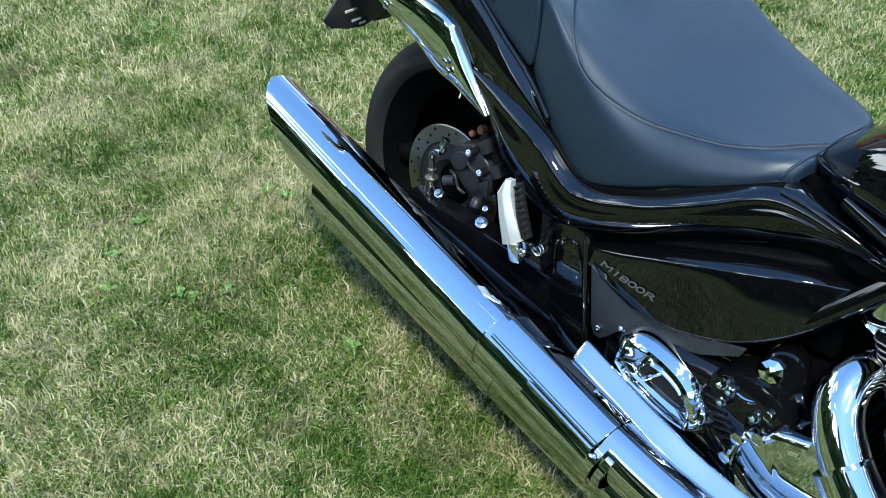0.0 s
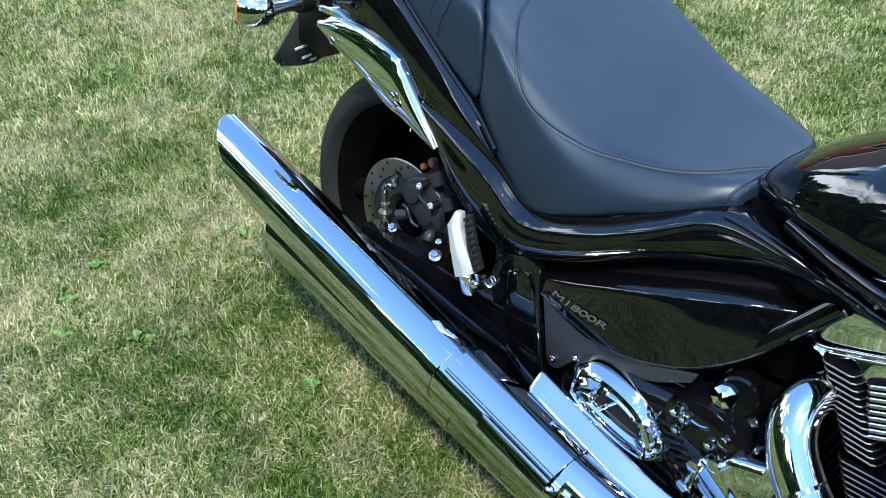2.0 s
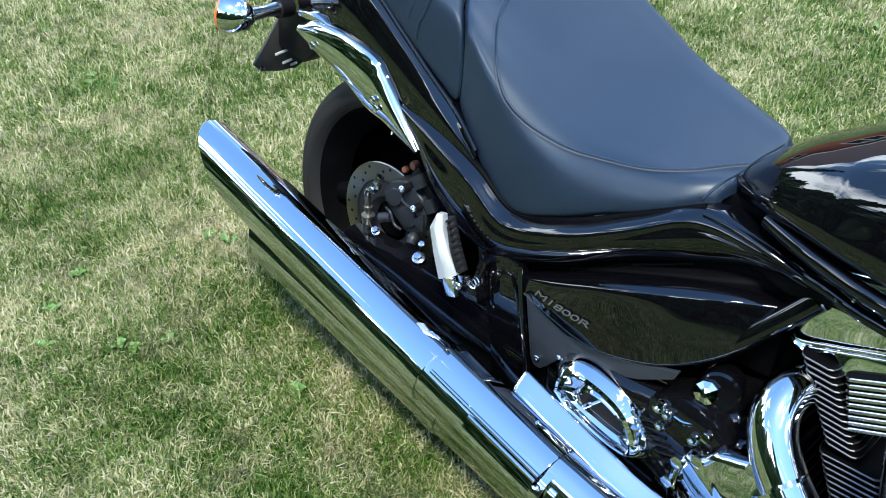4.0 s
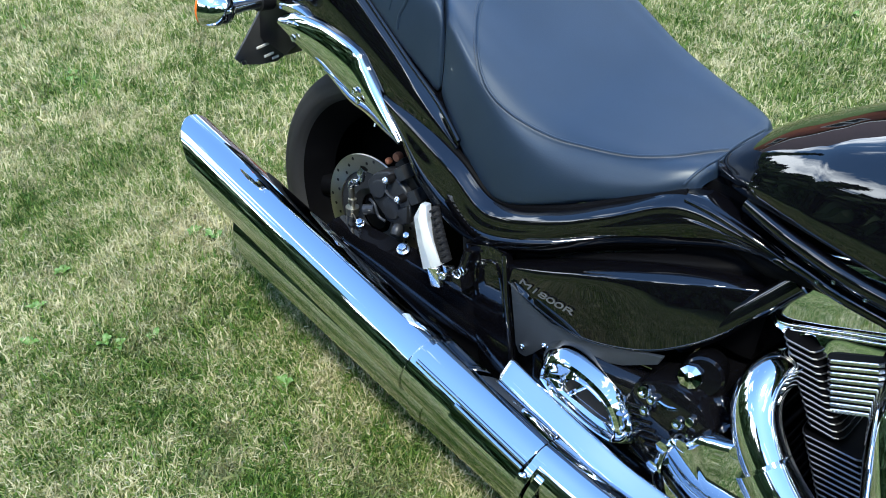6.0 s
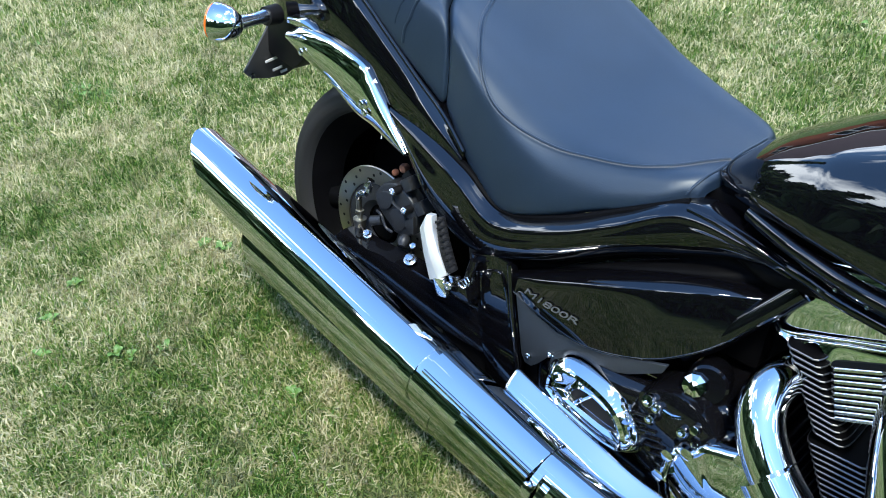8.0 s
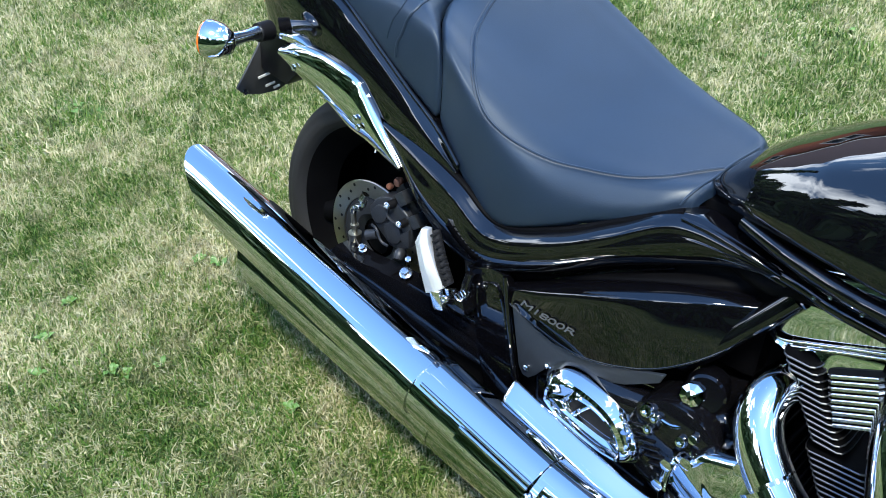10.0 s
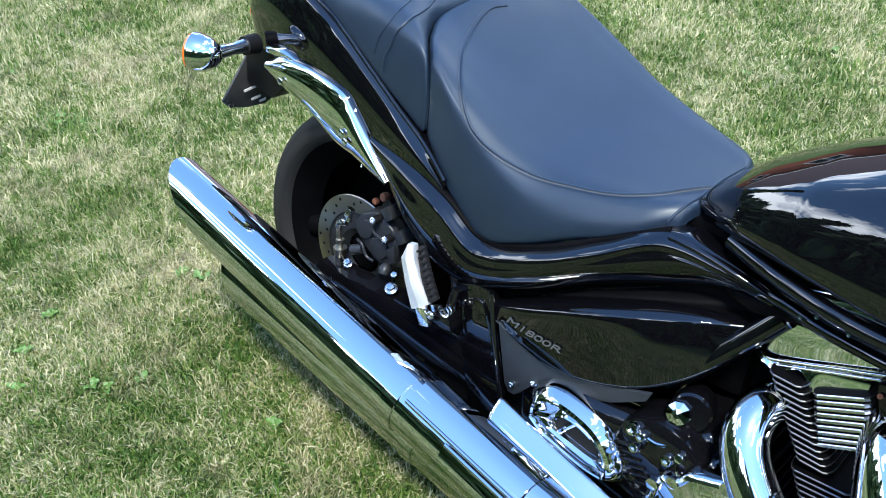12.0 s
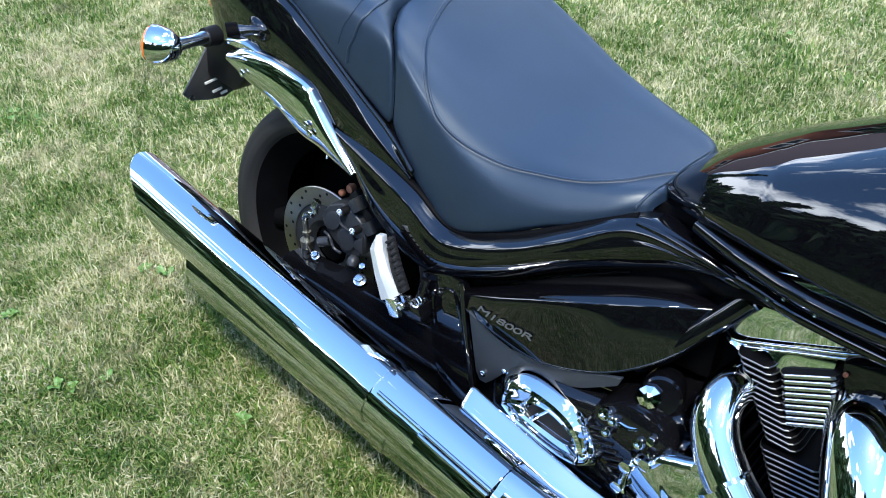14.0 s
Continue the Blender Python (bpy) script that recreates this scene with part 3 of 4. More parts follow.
for i in range(1, len(line) - 1):
    a, b = Vector(line[i]), Vector(line[i + 1])
    d = (b - a)
    out = d.normalized().cross(Vector((0, 0, 1))) * -1
    off = out * 0.0075 + Vector((0, 0, 0.0005))
    for f0 in (0.05, 0.55):
        p, q = a + d * f0 + off, a + d * (f0 + 0.33) + off
        w = d.normalized().cross(Vector((0, 0, 1))) * 0.0011
        vs = [st.verts.new(c) for c in (p - w, p + w, q + w, q - w, p + Vector((0, 0, 0.0018)), q + Vector((0, 0, 0.0018)))]
        st.faces.new((vs[0], vs[4], vs[5], vs[3]))
        st.faces.new((vs[4], vs[1], vs[2], vs[5]))
part("stitching", st, THREAD, seat, "fine double stitching", smooth=False)

PILLION = [(-0.20, 0.885, 0.08, 0.868), (-0.16, 0.918, 0.108, 0.858), (-0.09, 0.918, 0.124, 0.832), (0.0, 0.912, 0.133, 0.785), (0.08, 0.903, 0.139, 0.738), (0.15, 0.890, 0.143, 0.70), (0.186, 0.872, 0.145, 0.682), (0.194, 0.846, 0.139, 0.685)]
pil_bm = upright(surface([seat_row(*r, 0.18) for r in PILLION], 70, 70))
pil = part("pillion_seat", pil_bm.copy(), LEATHER, bike, "black vinyl pillion pad with a raised strap seam")
shell(pil, 0.012)
STRAP = [(0.0745, -0.141), (0.0765, -0.1403), (0.080, -0.139), (0.0935, -0.1363), (0.106, -0.127), (0.108, -0.105), (0.0935, -0.0611), (0.0714, -0.003), (0.05, 0.06)]
STITCH = [(0.0505, -0.138), (0.053, -0.1370), (0.0600, -0.1348), (0.0764, -0.1281), (0.0780, -0.105), (0.0743, -0.0905), (0.0593, -0.0454), (0.040, 0.01)]
part("strap_edge", tube(seam(pil_bm, STRAP, 60, 0.002), 0.0034, 70, 8), LEATHER, pil, "raised seam")
part("strap_seam", tube(seam(pil_bm, STITCH, 60, 0.002), 0.0018, 70, 6), LEATHER, pil, "stitched seam")

# ---- tail cowl: x, edge y, edge z, belly y, belly z, foot y, foot z
TAIL = [(-0.415, 0.045, 0.775, 0.06, 0.755, 0.05, 0.725), (-0.38, 0.075, 0.815, 0.095, 0.775, 0.085, 0.708), (-0.31, 0.095, 0.853, 0.122, 0.795, 0.118, 0.705), (-0.2, 0.115, 0.872, 0.145, 0.795, 0.145, 0.705),
        (-0.08, 0.127, 0.835, 0.155, 0.765, 0.155, 0.69), (0.03, 0.136, 0.768, 0.158, 0.715, 0.16, 0.655), (0.12, 0.145, 0.713, 0.163, 0.675, 0.166, 0.632),
        (0.2, 0.155, 0.670, 0.171, 0.645, 0.174, 0.620), (0.275, 0.174, 0.624, 0.179, 0.614, 0.181, 0.606)]
rows = [[(x, 0, ez + 0.004), (x, -ey * 0.55, ez + 0.003), (x, -ey + 0.010, ez), (x, -ey, ez - 0.001), (x, -ey - 0.55 * (by - ey), ez - 0.014), (x, -by, bz), (x, -fy, fz)] for x, ey, ez, by, bz, fy, fz in TAIL]
tail = part("tail_cowl", surface(mirror_rows(rows), 80, 90), PAINT, bike, "glossy black painted tail cowl")
shell(tail, 0.004)
lip = [(x, -ey - 0.001, ez + 0.001) for x, ey, ez, by, bz, fy, fz in TAIL[3:]]
part("seat_rail_trim", tube(lip, 0.005, 60, 12), PAINT, bike, "glossy black trim along the pillion pad")
end = surface([[(-0.415, y * 0.045, 0.725), (-0.422, y * 0.05, 0.750), (-0.415, y * 0.045, 0.779)] for y in (-1.3, -0.6, 0, 0.6, 1.3)], 16, 10)
shell(part("tail_lamp", end, AMBER, bike, "dark red tail lamp"), 0.02)

# chrome stay on the fender side
STAY = [((-0.236, 0.708), (-0.238, 0.688)), ((-0.19, 0.722), (-0.185, 0.665)), ((-0.10, 0.722), (-0.10, 0.640)), ((-0.01, 0.704), (-0.025, 0.603)),
        ((0.022, 0.678), (0.03, 0.590)), ((0.07, 0.632), (0.08, 0.574)), ((0.135, 0.575), (0.132, 0.562))]
rows = []
for (x0, z0), (x1, z1) in STAY:
    y = -0.162 - 0.03 * (x0 + 0.236)
    rows.append([(x0, y + 0.012, z0 + 0.004), (x0, y, z0), (x0 * 0.7 + x1 * 0.3, y - 0.010, z0 * 0.72 + z1 * 0.28), (x0 * 0.35 + x1 * 0.65, y - 0.011, z0 * 0.35 + z1 * 0.65), (x1, y - 0.004, z1), (x1, y + 0.012, z1 - 0.002)])
stay = part("fender_stay", surface(rows, 60, 30), CHROME, bike, "polished chrome fender stay")
shell(stay, 0.004)
for x, z in ((-0.178, 0.682), (0.012, 0.633), (0.022, 0.618)):
    bolt("stay_bolt", (x, -0.178 - 0.03 * (x + 0.236), z), (0, -1, 0.15), 0.0075, 0.003, CHROME, stay, sides=20)
part("stay_groove", tube([(-0.0892, -0.1760, 0.6442), (-0.0484, -0.1775, 0.6348), (-0.0089, -0.1785, 0.6241)], [0.001, 0.0024, 0.001], 16, 10), CHROME, stay, "raised chrome rib")
# inner fender over the tyre
rows = []
for k in range(7):
    a = radians(25 + 15 * k)
    rows.append([(0.345 * math.cos(a), y, 0.345 + 0.36 * math.sin(a)) for y in (-0.15, -0.13, -0.07, 0, 0.07, 0.13, 0.15)])
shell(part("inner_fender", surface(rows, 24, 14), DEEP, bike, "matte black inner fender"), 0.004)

# ---- side frame cover: upper edge, lower edge
EDGE = [((0.045, -0.152, 0.643), (0.128, -0.160, 0.560)), ((0.17, -0.176, 0.622), (0.195, -0.192, 0.520)), ((0.288, -0.192, 0.594), (0.285, -0.200, 0.466)),
        ((0.385, -0.198, 0.550), (0.375, -0.204, 0.462)), ((0.505, -0.198, 0.588), (0.500, -0.198, 0.508)), ((0.605, -0.178, 0.638), (0.630, -0.172, 0.572)),
        ((0.70, -0.146, 0.684), (0.752, -0.142, 0.616)), ((0.80, -0.136, 0.672), (0.83, -0.137, 0.638)), ((0.878, -0.133, 0.650), (0.880, -0.133, 0.640))]
rows = []
for i, (top, low) in enumerate(EDGE):
    t, b = np.array(top), np.array(low)
    g = (0.5, 0.8, 1.0, 1.0, 1.0, 1.0, 0.9, 0.6, 0.3)[i]
    rows.append([t + (0, 0.05, 0.004), t + (0, 0.016 * g, 0.006 * g), t + (0, 0.004 * g, 0.0030 * g), t + (0, -0.0085 * g, -0.0035 * g), t + (0, -0.0165 * g, -0.0125 * g), t + (0, -0.0180 * g, -0.025 * g), t * 0.55 + b * 0.45 + np.array((0, -0.0185 * g, 0)),
                 t * 0.28 + b * 0.72 + np.array((0, -0.0125 * g, 0)), b + (0, 0.0, 0.004), b + (0, 0.03, -0.006)])
cov = part("frame_cover", surface(rows, 110, 60), PAINT, bike, "glossy black painted side frame cover")
shell(cov, 0.004)
for dz, dr in ((0.0, 0.0), (0.0125, 0.001)):
    part("cover_rib", tube([(0.505, -0.176, 0.491 + dz), (0.545, -0.170, 0.516 + dz), (0.616, -0.160, 0.553 + dz), (0.709, -0.146, 0.598 + dz)], [0.0022, 0.0042 - dr, 0.0042 - dr, 0.002], 28, 10), PAINT, bike, "glossy black rib under the frame cover")
part("diagonal_tube", tube([(0.76, -0.165, 0.455), (0.80, -0.160, 0.497), (0.845, -0.143, 0.555), (0.893, -0.120, 0.620)], 0.019, 24, 20), PAINT, bike, "glossy black diagonal frame tube")
part("ridge_trim", tube([(0.705, -0.150, 0.686), (0.76, -0.146, 0.680), (0.82, -0.141, 0.665), (0.872, -0.136, 0.650)], [0.003, 0.0055, 0.0055, 0.003], 24, 12), PAINT, bike, "glossy black ridge on the frame cover")

# ---- lower side cover with badge
CREST = [((0.428, -0.200, 0.452), (0.446, -0.208, 0.432)), ((0.505, -0.208, 0.487), (0.520, -0.212, 0.424)), ((0.605, -0.210, 0.533), (0.616, -0.210, 0.415)), ((0.70, -0.194, 0.566), (0.722, -0.202, 0.446)),
         ((0.78, -0.166, 0.584), (0.792, -0.178, 0.486)), ((0.83, -0.139, 0.587), (0.840, -0.148, 0.532)), ((0.857, -0.126, 0.588), (0.859, -0.127, 0.574))]
LOWER = []
for i, (c, b) in enumerate(CREST):
    c, b = np.array(c), np.array(b)
    g = (0.35, 0.8, 1.0, 1.0, 0.8, 0.5, 0.2)[i]
    LOWER.append([c + (0, 0.055 * g, 0.006 * g), c + (0, 0.024 * g, 0.008 * g), c + (0, 0.006 * g, 0.005 * g), c + (0, -0.007 * g, -0.001 * g), c + (0, -0.0145 * g, -0.009 * g), c * 0.66 + b * 0.34 + np.array((0, -0.0168 * g, 0)),
                  c * 0.33 + b * 0.67 + np.array((0, -0.0180 * g, 0)), b + (0, -0.0175 * g, 0)])
low_bm = surface(LOWER, 80, 50)
lc = part("side_cover", low_bm.copy(), PAINT, bike, "glossy black lower side cover with a model badge")
shell(lc, 0.005)
mid = []
for (top, low), k in zip((EDGE[2], EDGE[3], EDGE[4], EDGE[5], EDGE[6], EDGE[7]), (0.0, 0.0, 0.35, 0.45, 0.6, 0.8)):
    b, x = np.array(low), low[0]
    c = spline([q[0] for q in CREST], 60)
    c = np.array(min(c, key=lambda q: abs(q[0] - x)))
    mid.append([b + (0, 0.010, 0.004), b + (0, 0.028, -0.004), (b + c) / 2 + np.array((0, 0.038, 0)), c + (0, 0.035, 0.006), c + (0, 0.045, -0.02)])
shell(part("inner_panel", surface(mid, 60, 30), DEEP, bike, "black recessed panel between the covers"), 0.003)
txt = bpy.data.curves.new("badge", "FONT")
txt.body, txt.size, txt.shear, txt.extrude, txt.space_character = "M1800R", 0.022, 0.25, 0.0006, 0.92
tob = bpy.data.objects.new("badge", txt)
tm = bpy.data.meshes.new_from_object(tob)
bb = bmesh.new()
bb.from_mesh(tm)
bmesh.ops.triangulate(bb, faces=bb.faces)
bb.transform(Matrix.Translation((0.475, 0, 0.4465)) @ Matrix.Rotation(radians(-1), 4, "Y") @ Matrix.Rotation(radians(90), 4, "X") @ Matrix.Diagonal((1.76, 0.80, 1, 1)))
bpy.data.objects.remove(tob)
part("badge", drape(bb, low_bm, 0.0034), BADGE, lc, "small silver badge lettering", smooth=False)
strip = [tuple(r[-1]) for r in LOWER]
part("cover_edge_trim", tube([(x, y + 0.001, z - 0.002) for x, y, z in strip], 0.0024, 60, 12), PAINT, bike, "glossy black lower edge trim")

# ---- matte bracket plate with screw, and the strip below the side cover
br = prism([(0.460, 0.436), (0.480, 0.426), (0.515, 0.414), (0.555, 0.402), (0.62, 0.408), (0.70, 0.432), (0.765, 0.458), (0.758, 0.438), (0.70, 0.400), (0.63, 0.370), (0.58, 0.360),
            (0.545, 0.345), (0.527, 0.318), (0.512, 0.303), (0.498, 0.303), (0.488, 0.318)], 0.006, 0.0015, Matrix.Translation((0, -0.2215, 0)))
plate = part("bracket_plate", br, material("grey_black_plastic", (0.018, 0.022, 0.028), 0.42, vary=0.3, grain=0.3, bump=0.15, bump_scale=500), bike, "matte dark grey bracket plate")
bolt("plate_screw", (0.505, -0.222, 0.322), (0, -1, 0), 0.0065, 0.004, CHROME, plate, sides=20)
bolt("plate_clip", (0.549, -0.222, 0.352), (0, -1, 0), 0.005, 0.004, CHROME, plate, sides=20)

# ---- upright frame panel behind the foot peg
fp = prism([(0.338, 0.455), (0.40, 0.478), (0.432, 0.478), (0.444, 0.43), (0.459, 0.365), (0.482, 0.28), (0.478, 0.22), (0.40, 0.21), (0.372, 0.33)], 0.02, 0.004, Matrix.Translation((0, -0.208, 0)))
panel = part("frame_panel", fp, PAINT, bike, "glossy black frame panel")
part("panel_rib", tube([(0.380, -0.209, 0.350), (0.373, -0.210, 0.390), (0.370, -0.210, 0.425), (0.377, -0.210, 0.436), (0.408, -0.210, 0.449), (0.418, -0.210, 0.444), (0.430, -0.210, 0.420), (0.440, -0.210, 0.384), (0.455, -0.210, 0.30)], 0.0032, 60, 10), PAINT, panel, "raised rim")
bolt("panel_bolt", (0.349, -0.209, 0.418), (0, -1, 0), 0.006, 0.004, ZINC, panel, sides=20)
part("frame_edge", tube([(0.433, -0.212, 0.478), (0.444, -0.215, 0.429), (0.459, -0.217, 0.365), (0.479, -0.218, 0.287), (0.488, -0.218, 0.24)], 0.0055, 30, 12), PAINT, panel)

# ---- passenger foot peg
peg = sub("foot_peg", bike)
PEG = [((0.282, -0.254, 0.388), (0.312, -0.265, 0.409), (0.326, -0.255, 0.420)), ((0.264, -0.255, 0.439), (0.288, -0.266, 0.452), (0.302, -0.255, 0.455)),
       ((0.250, -0.254, 0.486), (0.270, -0.264, 0.497), (0.283, -0.254, 0.492)), ((0.262, -0.250, 0.519), (0.269, -0.258, 0.524), (0.275, -0.250, 0.521))]
blade = skin([[(a[0], a[1] + 0.012, a[2]), a, m_, c, (c[0], c[1] + 0.014, c[2])] for a, m_, c in PEG], closed=True)
bmesh.ops.bevel(blade, geom=list(blade.edges), offset=0.0018, segments=2, affect="EDGES", profile=0.6)
part("peg_plate", blade, material("satin_aluminium", (0.95, 0.95, 0.94), 0.58, 1.0, vary=0.08, rough_vary=0.05), peg, "satin aluminium foot peg", auto=25)
PAD = material("peg_rubber", (0.008, 0.008, 0.009), 0.6, spec=0.2, vary=0.4, grain=0.3, bump=0.15, bump_scale=300)
part("rubber_pad", tube([(0.326, -0.242, 0.425), (0.301, -0.238, 0.465), (0.276, -0.228, 0.512)], [0.012, 0.012, 0.009], 16, 14), PAD, peg, "ribbed black rubber pad")
for k in range(9):
    c = Vector((0.332, -0.247, 0.430)).lerp(Vector((0.283, -0.236, 0.510)), k / 8)
    part("rubber_rib", box(0.010, 0.018, 0.0044, Matrix.Translation(c) @ Matrix.Rotation(radians(-34), 4, "Y"), 0.0012), PAD, peg)
part("peg_clevis", join(box(0.026, 0.012, 0.038, Matrix.Translation((0.318, -0.259, 0.393)) @ Matrix.Rotation(radians(-20), 4, "Y"), 0.004),
                        box(0.026, 0.010, 0.038, Matrix.Translation((0.330, -0.232, 0.392)) @ Matrix.Rotation(radians(-20), 4, "Y"), 0.004)), ALU, peg, "polished clevis")
part("peg_mount", join(box(0.05, 0.04, 0.028, Matrix.Translation((0.345, -0.225, 0.385)) @ Matrix.Rotation(radians(-15), 4, "Y"), 0.005), tube([(0.36, -0.21, 0.36), (0.352, -0.225, 0.40), (0.355, -0.215, 0.45)], 0.009, 14, 12)), SATIN, peg)
bolt("pivot_bolt", (0.336, -0.258, 0.404), (0, -1, 0.1), 0.008, 0.006, ZINC, peg, sides=20)
part("peg_spring", tube([(0.356 + 0.008 * math.cos(k * 1.6), -0.250 + 0.002 * k, 0.412 + 0.008 * math.sin(k * 1.6)) for k in range(14)], 0.0018, 80, 6), ZINC, peg, "small steel spring")

# ---- swing arm, caliper and hose
arm = part("swing_arm", prism([(-0.06, 0.30), (-0.03, 0.335), (0.05, 0.328), (0.20, 0.338), (0.40, 0.350), (0.46, 0.34), (0.46, 0.25), (0.20, 0.24), (0.0, 0.27)], 0.05, 0.006, Matrix.Translation((0, -0.205, 0))), SATIN, bike, "black swing arm")
part("arm_edge", tube([(0.19, -0.203, 0.340), (0.28, -0.206, 0.343), (0.37, -0.208, 0.349)], 0.0022, 12, 8), SATIN, arm)
part("axle_adjuster", join(box(0.035, 0.02, 0.024, Matrix.Translation((-0.016, -0.190, 0.304)), 0.004), tube([(-0.04, -0.196, 0.296), (0.008, -0.197, 0.304)], 0.009, 6, 14)), ZINC, arm, "zinc-plated axle adjuster")
bolt("arm_bolt", (0.022, -0.172, 0.335), (0, -0.5, 0.85), 0.008, 0.009, ZINC, arm, washer=0.0105)
bolt("big_bolt", (0.168, -0.19, 0.350), (0.1, -0.45, 0.9), 0.0092, 0.011, ZINC, arm, washer=0.0135, label="flanged zinc-plated bolt")
bolt("small_bolt", (0.158, -0.17, 0.366), (0.1, -0.6, 0.8), 0.007, 0.010, ZINC, arm)
cal = sub("brake_caliper", bike)
part("caliper_body", prism([(0.025, 0.433), (0.048, 0.463), (0.085, 0.480), (0.112, 0.472), (0.137, 0.458), (0.152, 0.432), (0.150, 0.398), (0.138, 0.378), (0.115, 0.368), (0.088, 0.366), (0.066, 0.395), (0.034, 0.408)], 0.048, 0.006, Matrix.Translation((0, -0.160, 0)), 3), CAST, cal, "dark cast brake caliper")
for outline in ([(0.038, 0.430), (0.056, 0.452), (0.078, 0.456), (0.086, 0.440), (0.074, 0.416), (0.050, 0.411)], [(0.078, 0.412), (0.094, 0.428), (0.116, 0.428), (0.127, 0.408), (0.118, 0.386), (0.094, 0.380)]):
    o = [tuple(q) for q in spline(outline + outline[:1], 25)[:-1]]
    part("piston_cover", prism(o, 0.02, 0.0035, Matrix.Translation((0, -0.1665, 0)), 3), CAST, cal)
for x, z in ((0.124, 0.492), (0.162, 0.455)):
    part("caliper_lug", box(0.026, 0.058, 0.028, Matrix.Translation((x, -0.138, z)) @ Matrix.Rotation(radians(-38), 4, "Y"), 0.004), CAST, cal)
part("caliper_bridge", join(box(0.085, 0.05, 0.030, Matrix.Translation((0.128, -0.120, 0.474)) @ Matrix.Rotation(radians(42), 4, "Y"), 0.005), box(0.05, 0.05, 0.05, Matrix.Translation((0.155, -0.115, 0.49)), 0.008)), MATTE, cal)
part("caliper_rib", tube([(0.044, -0.168, 0.402), (0.060, -0.170, 0.398), (0.074, -0.170, 0.376), (0.092, -0.168, 0.371)], 0.003, 20, 8), CAST, cal)
part("caliper_rib", tube([(0.088, -0.165, 0.462), (0.092, -0.170, 0.444), (0.106, -0.170, 0.436), (0.128, -0.165, 0.430)], 0.003, 20, 8), CAST, cal)
part("caliper_web", prism([(0.111, 0.402), (0.148, 0.430), (0.150, 0.388)], 0.02, 0.003, Matrix.Translation((0, -0.166, 0))), CAST, cal)
part("slide_boot", revolve([(0, -0.012), (0.008, -0.010), (0.012, -0.003), (0.0125, 0.006), (0.009, 0.014), (0, 0.015)], 20, aim((0.124, -0.165, 0.366), (0.2, -0.5, -0.5))), CAST, cal)
for x, z in ((0.093, 0.465), (0.128, 0.436)):
    part("pin_boss", tube([(x + 0.006, -0.15, z + 0.006), (x + 0.004, -0.176, z + 0.005)], 0.009, 4, 16), MATTE, cal)
    bolt("caliper_pin", (x + 0.004, -0.175, z + 0.005), (0, -0.8, 0.6), 0.0075, 0.006, ZINC, cal, sides=20)
for x, y, z, r in ((0.057, -0.130, 0.483, 0.0075), (0.083, -0.130, 0.503, 0.0105)):
    part("rubber_boot", revolve([(0, -r), (r * 0.8, -r * 0.7), (r, 0), (r * 0.8, r * 0.7), (0, r)], 18, Matrix.Translation((x, y, z))), COPPER, cal, "faded orange rubber boot")
hose = sub("brake_hose", bike)
part("banjo_fitting", join(hexagon(0.0095, 0.020, aim((0.018, -0.160, 0.460), (-0.35, -0.3, -0.9)), 0.002), tube([(0.012, -0.160, 0.444), (0.011, -0.163, 0.430)], 0.0075, 6, 14),
                          hexagon(0.0085, 0.016, aim((0.006, -0.162, 0.424), (-0.9, -0.1, -0.25)), 0.002), tube([(-0.004, -0.162, 0.420), (-0.019, -0.160, 0.412), (-0.024, -0.158, 0.400)], [0.006, 0.007, 0.007], 10, 14)), ZINC, hose, "bright metal banjo fitting")
part("hose_line", tube([(-0.023, -0.158, 0.404), (-0.022, -0.158, 0.38), (-0.019, -0.157, 0.34), (-0.022, -0.154, 0.312), (-0.010, -0.15, 0.300)], 0.0062, 30, 12), STEEL, hose, "braided brake hose")
part("hose_clamp", join(tube([(-0.0195, -0.158, 0.372), (-0.0192, -0.158, 0.365)], 0.0095, 4, 14), tube([(-0.019, -0.158, 0.352), (-0.019, -0.157, 0.332)], [0.015, 0.013], 4, 16)), STEEL, hose)
part("hose_stay", tube([(-0.012, -0.165, 0.345), (0.012, -0.168, 0.325)], 0.0022, 4, 8), MATTE, hose, "thin black hose stay")
part("bleed_nipple", tube([(0.052, -0.16, 0.38), (0.03, -0.17, 0.372)], 0.011, 6, 14), CAST, cal)

# ---- tank, trim and frame rails. Stations: x, top, half width, lower edge
TANK = [(0.690, 0.708, 0.022, 0.700), (0.697, 0.719, 0.044, 0.700), (0.715, 0.738, 0.072, 0.701), (0.745, 0.768, 0.100, 0.705), (0.78, 0.795, 0.126, 0.711), (0.82, 0.819, 0.147, 0.717), (0.86, 0.841, 0.166, 0.721),
        (0.90, 0.860, 0.183, 0.724), (1.0, 0.903, 0.214, 0.726), (1.1, 0.935, 0.234, 0.727), (1.25, 0.955, 0.245, 0.73), (1.4, 0.94, 0.2, 0.76), (1.48, 0.91, 0.08, 0.82)]
rows = [[(x, 0, t), (x, -0.30 * w, t - 0.025 * (t - l)), (x, -0.55 * w, t - 0.09 * (t - l)), (x, -0.75 * w, t - 0.20 * (t - l)), (x, -0.90 * w, t - 0.42 * (t - l)), (x, -0.97 * w, t - 0.66 * (t - l)), (x, -w, l + 0.022), (x, -w * 0.96, l + 0.002), (x, -w * 0.7, l - 0.01)] for x, t, w, l in TANK]
tank = part("fuel_tank", surface(mirror_rows(rows), 90, 90), PAINT, bike, "glossy black painted fuel tank")
shell(tank, 0.004)
part("seat_tongue", box(0.15, 0.17, 0.06, Matrix.Translation((0.735, 0.0, 0.672)), 0.02), DEEP, bike, "matte black filler between seat and tank")
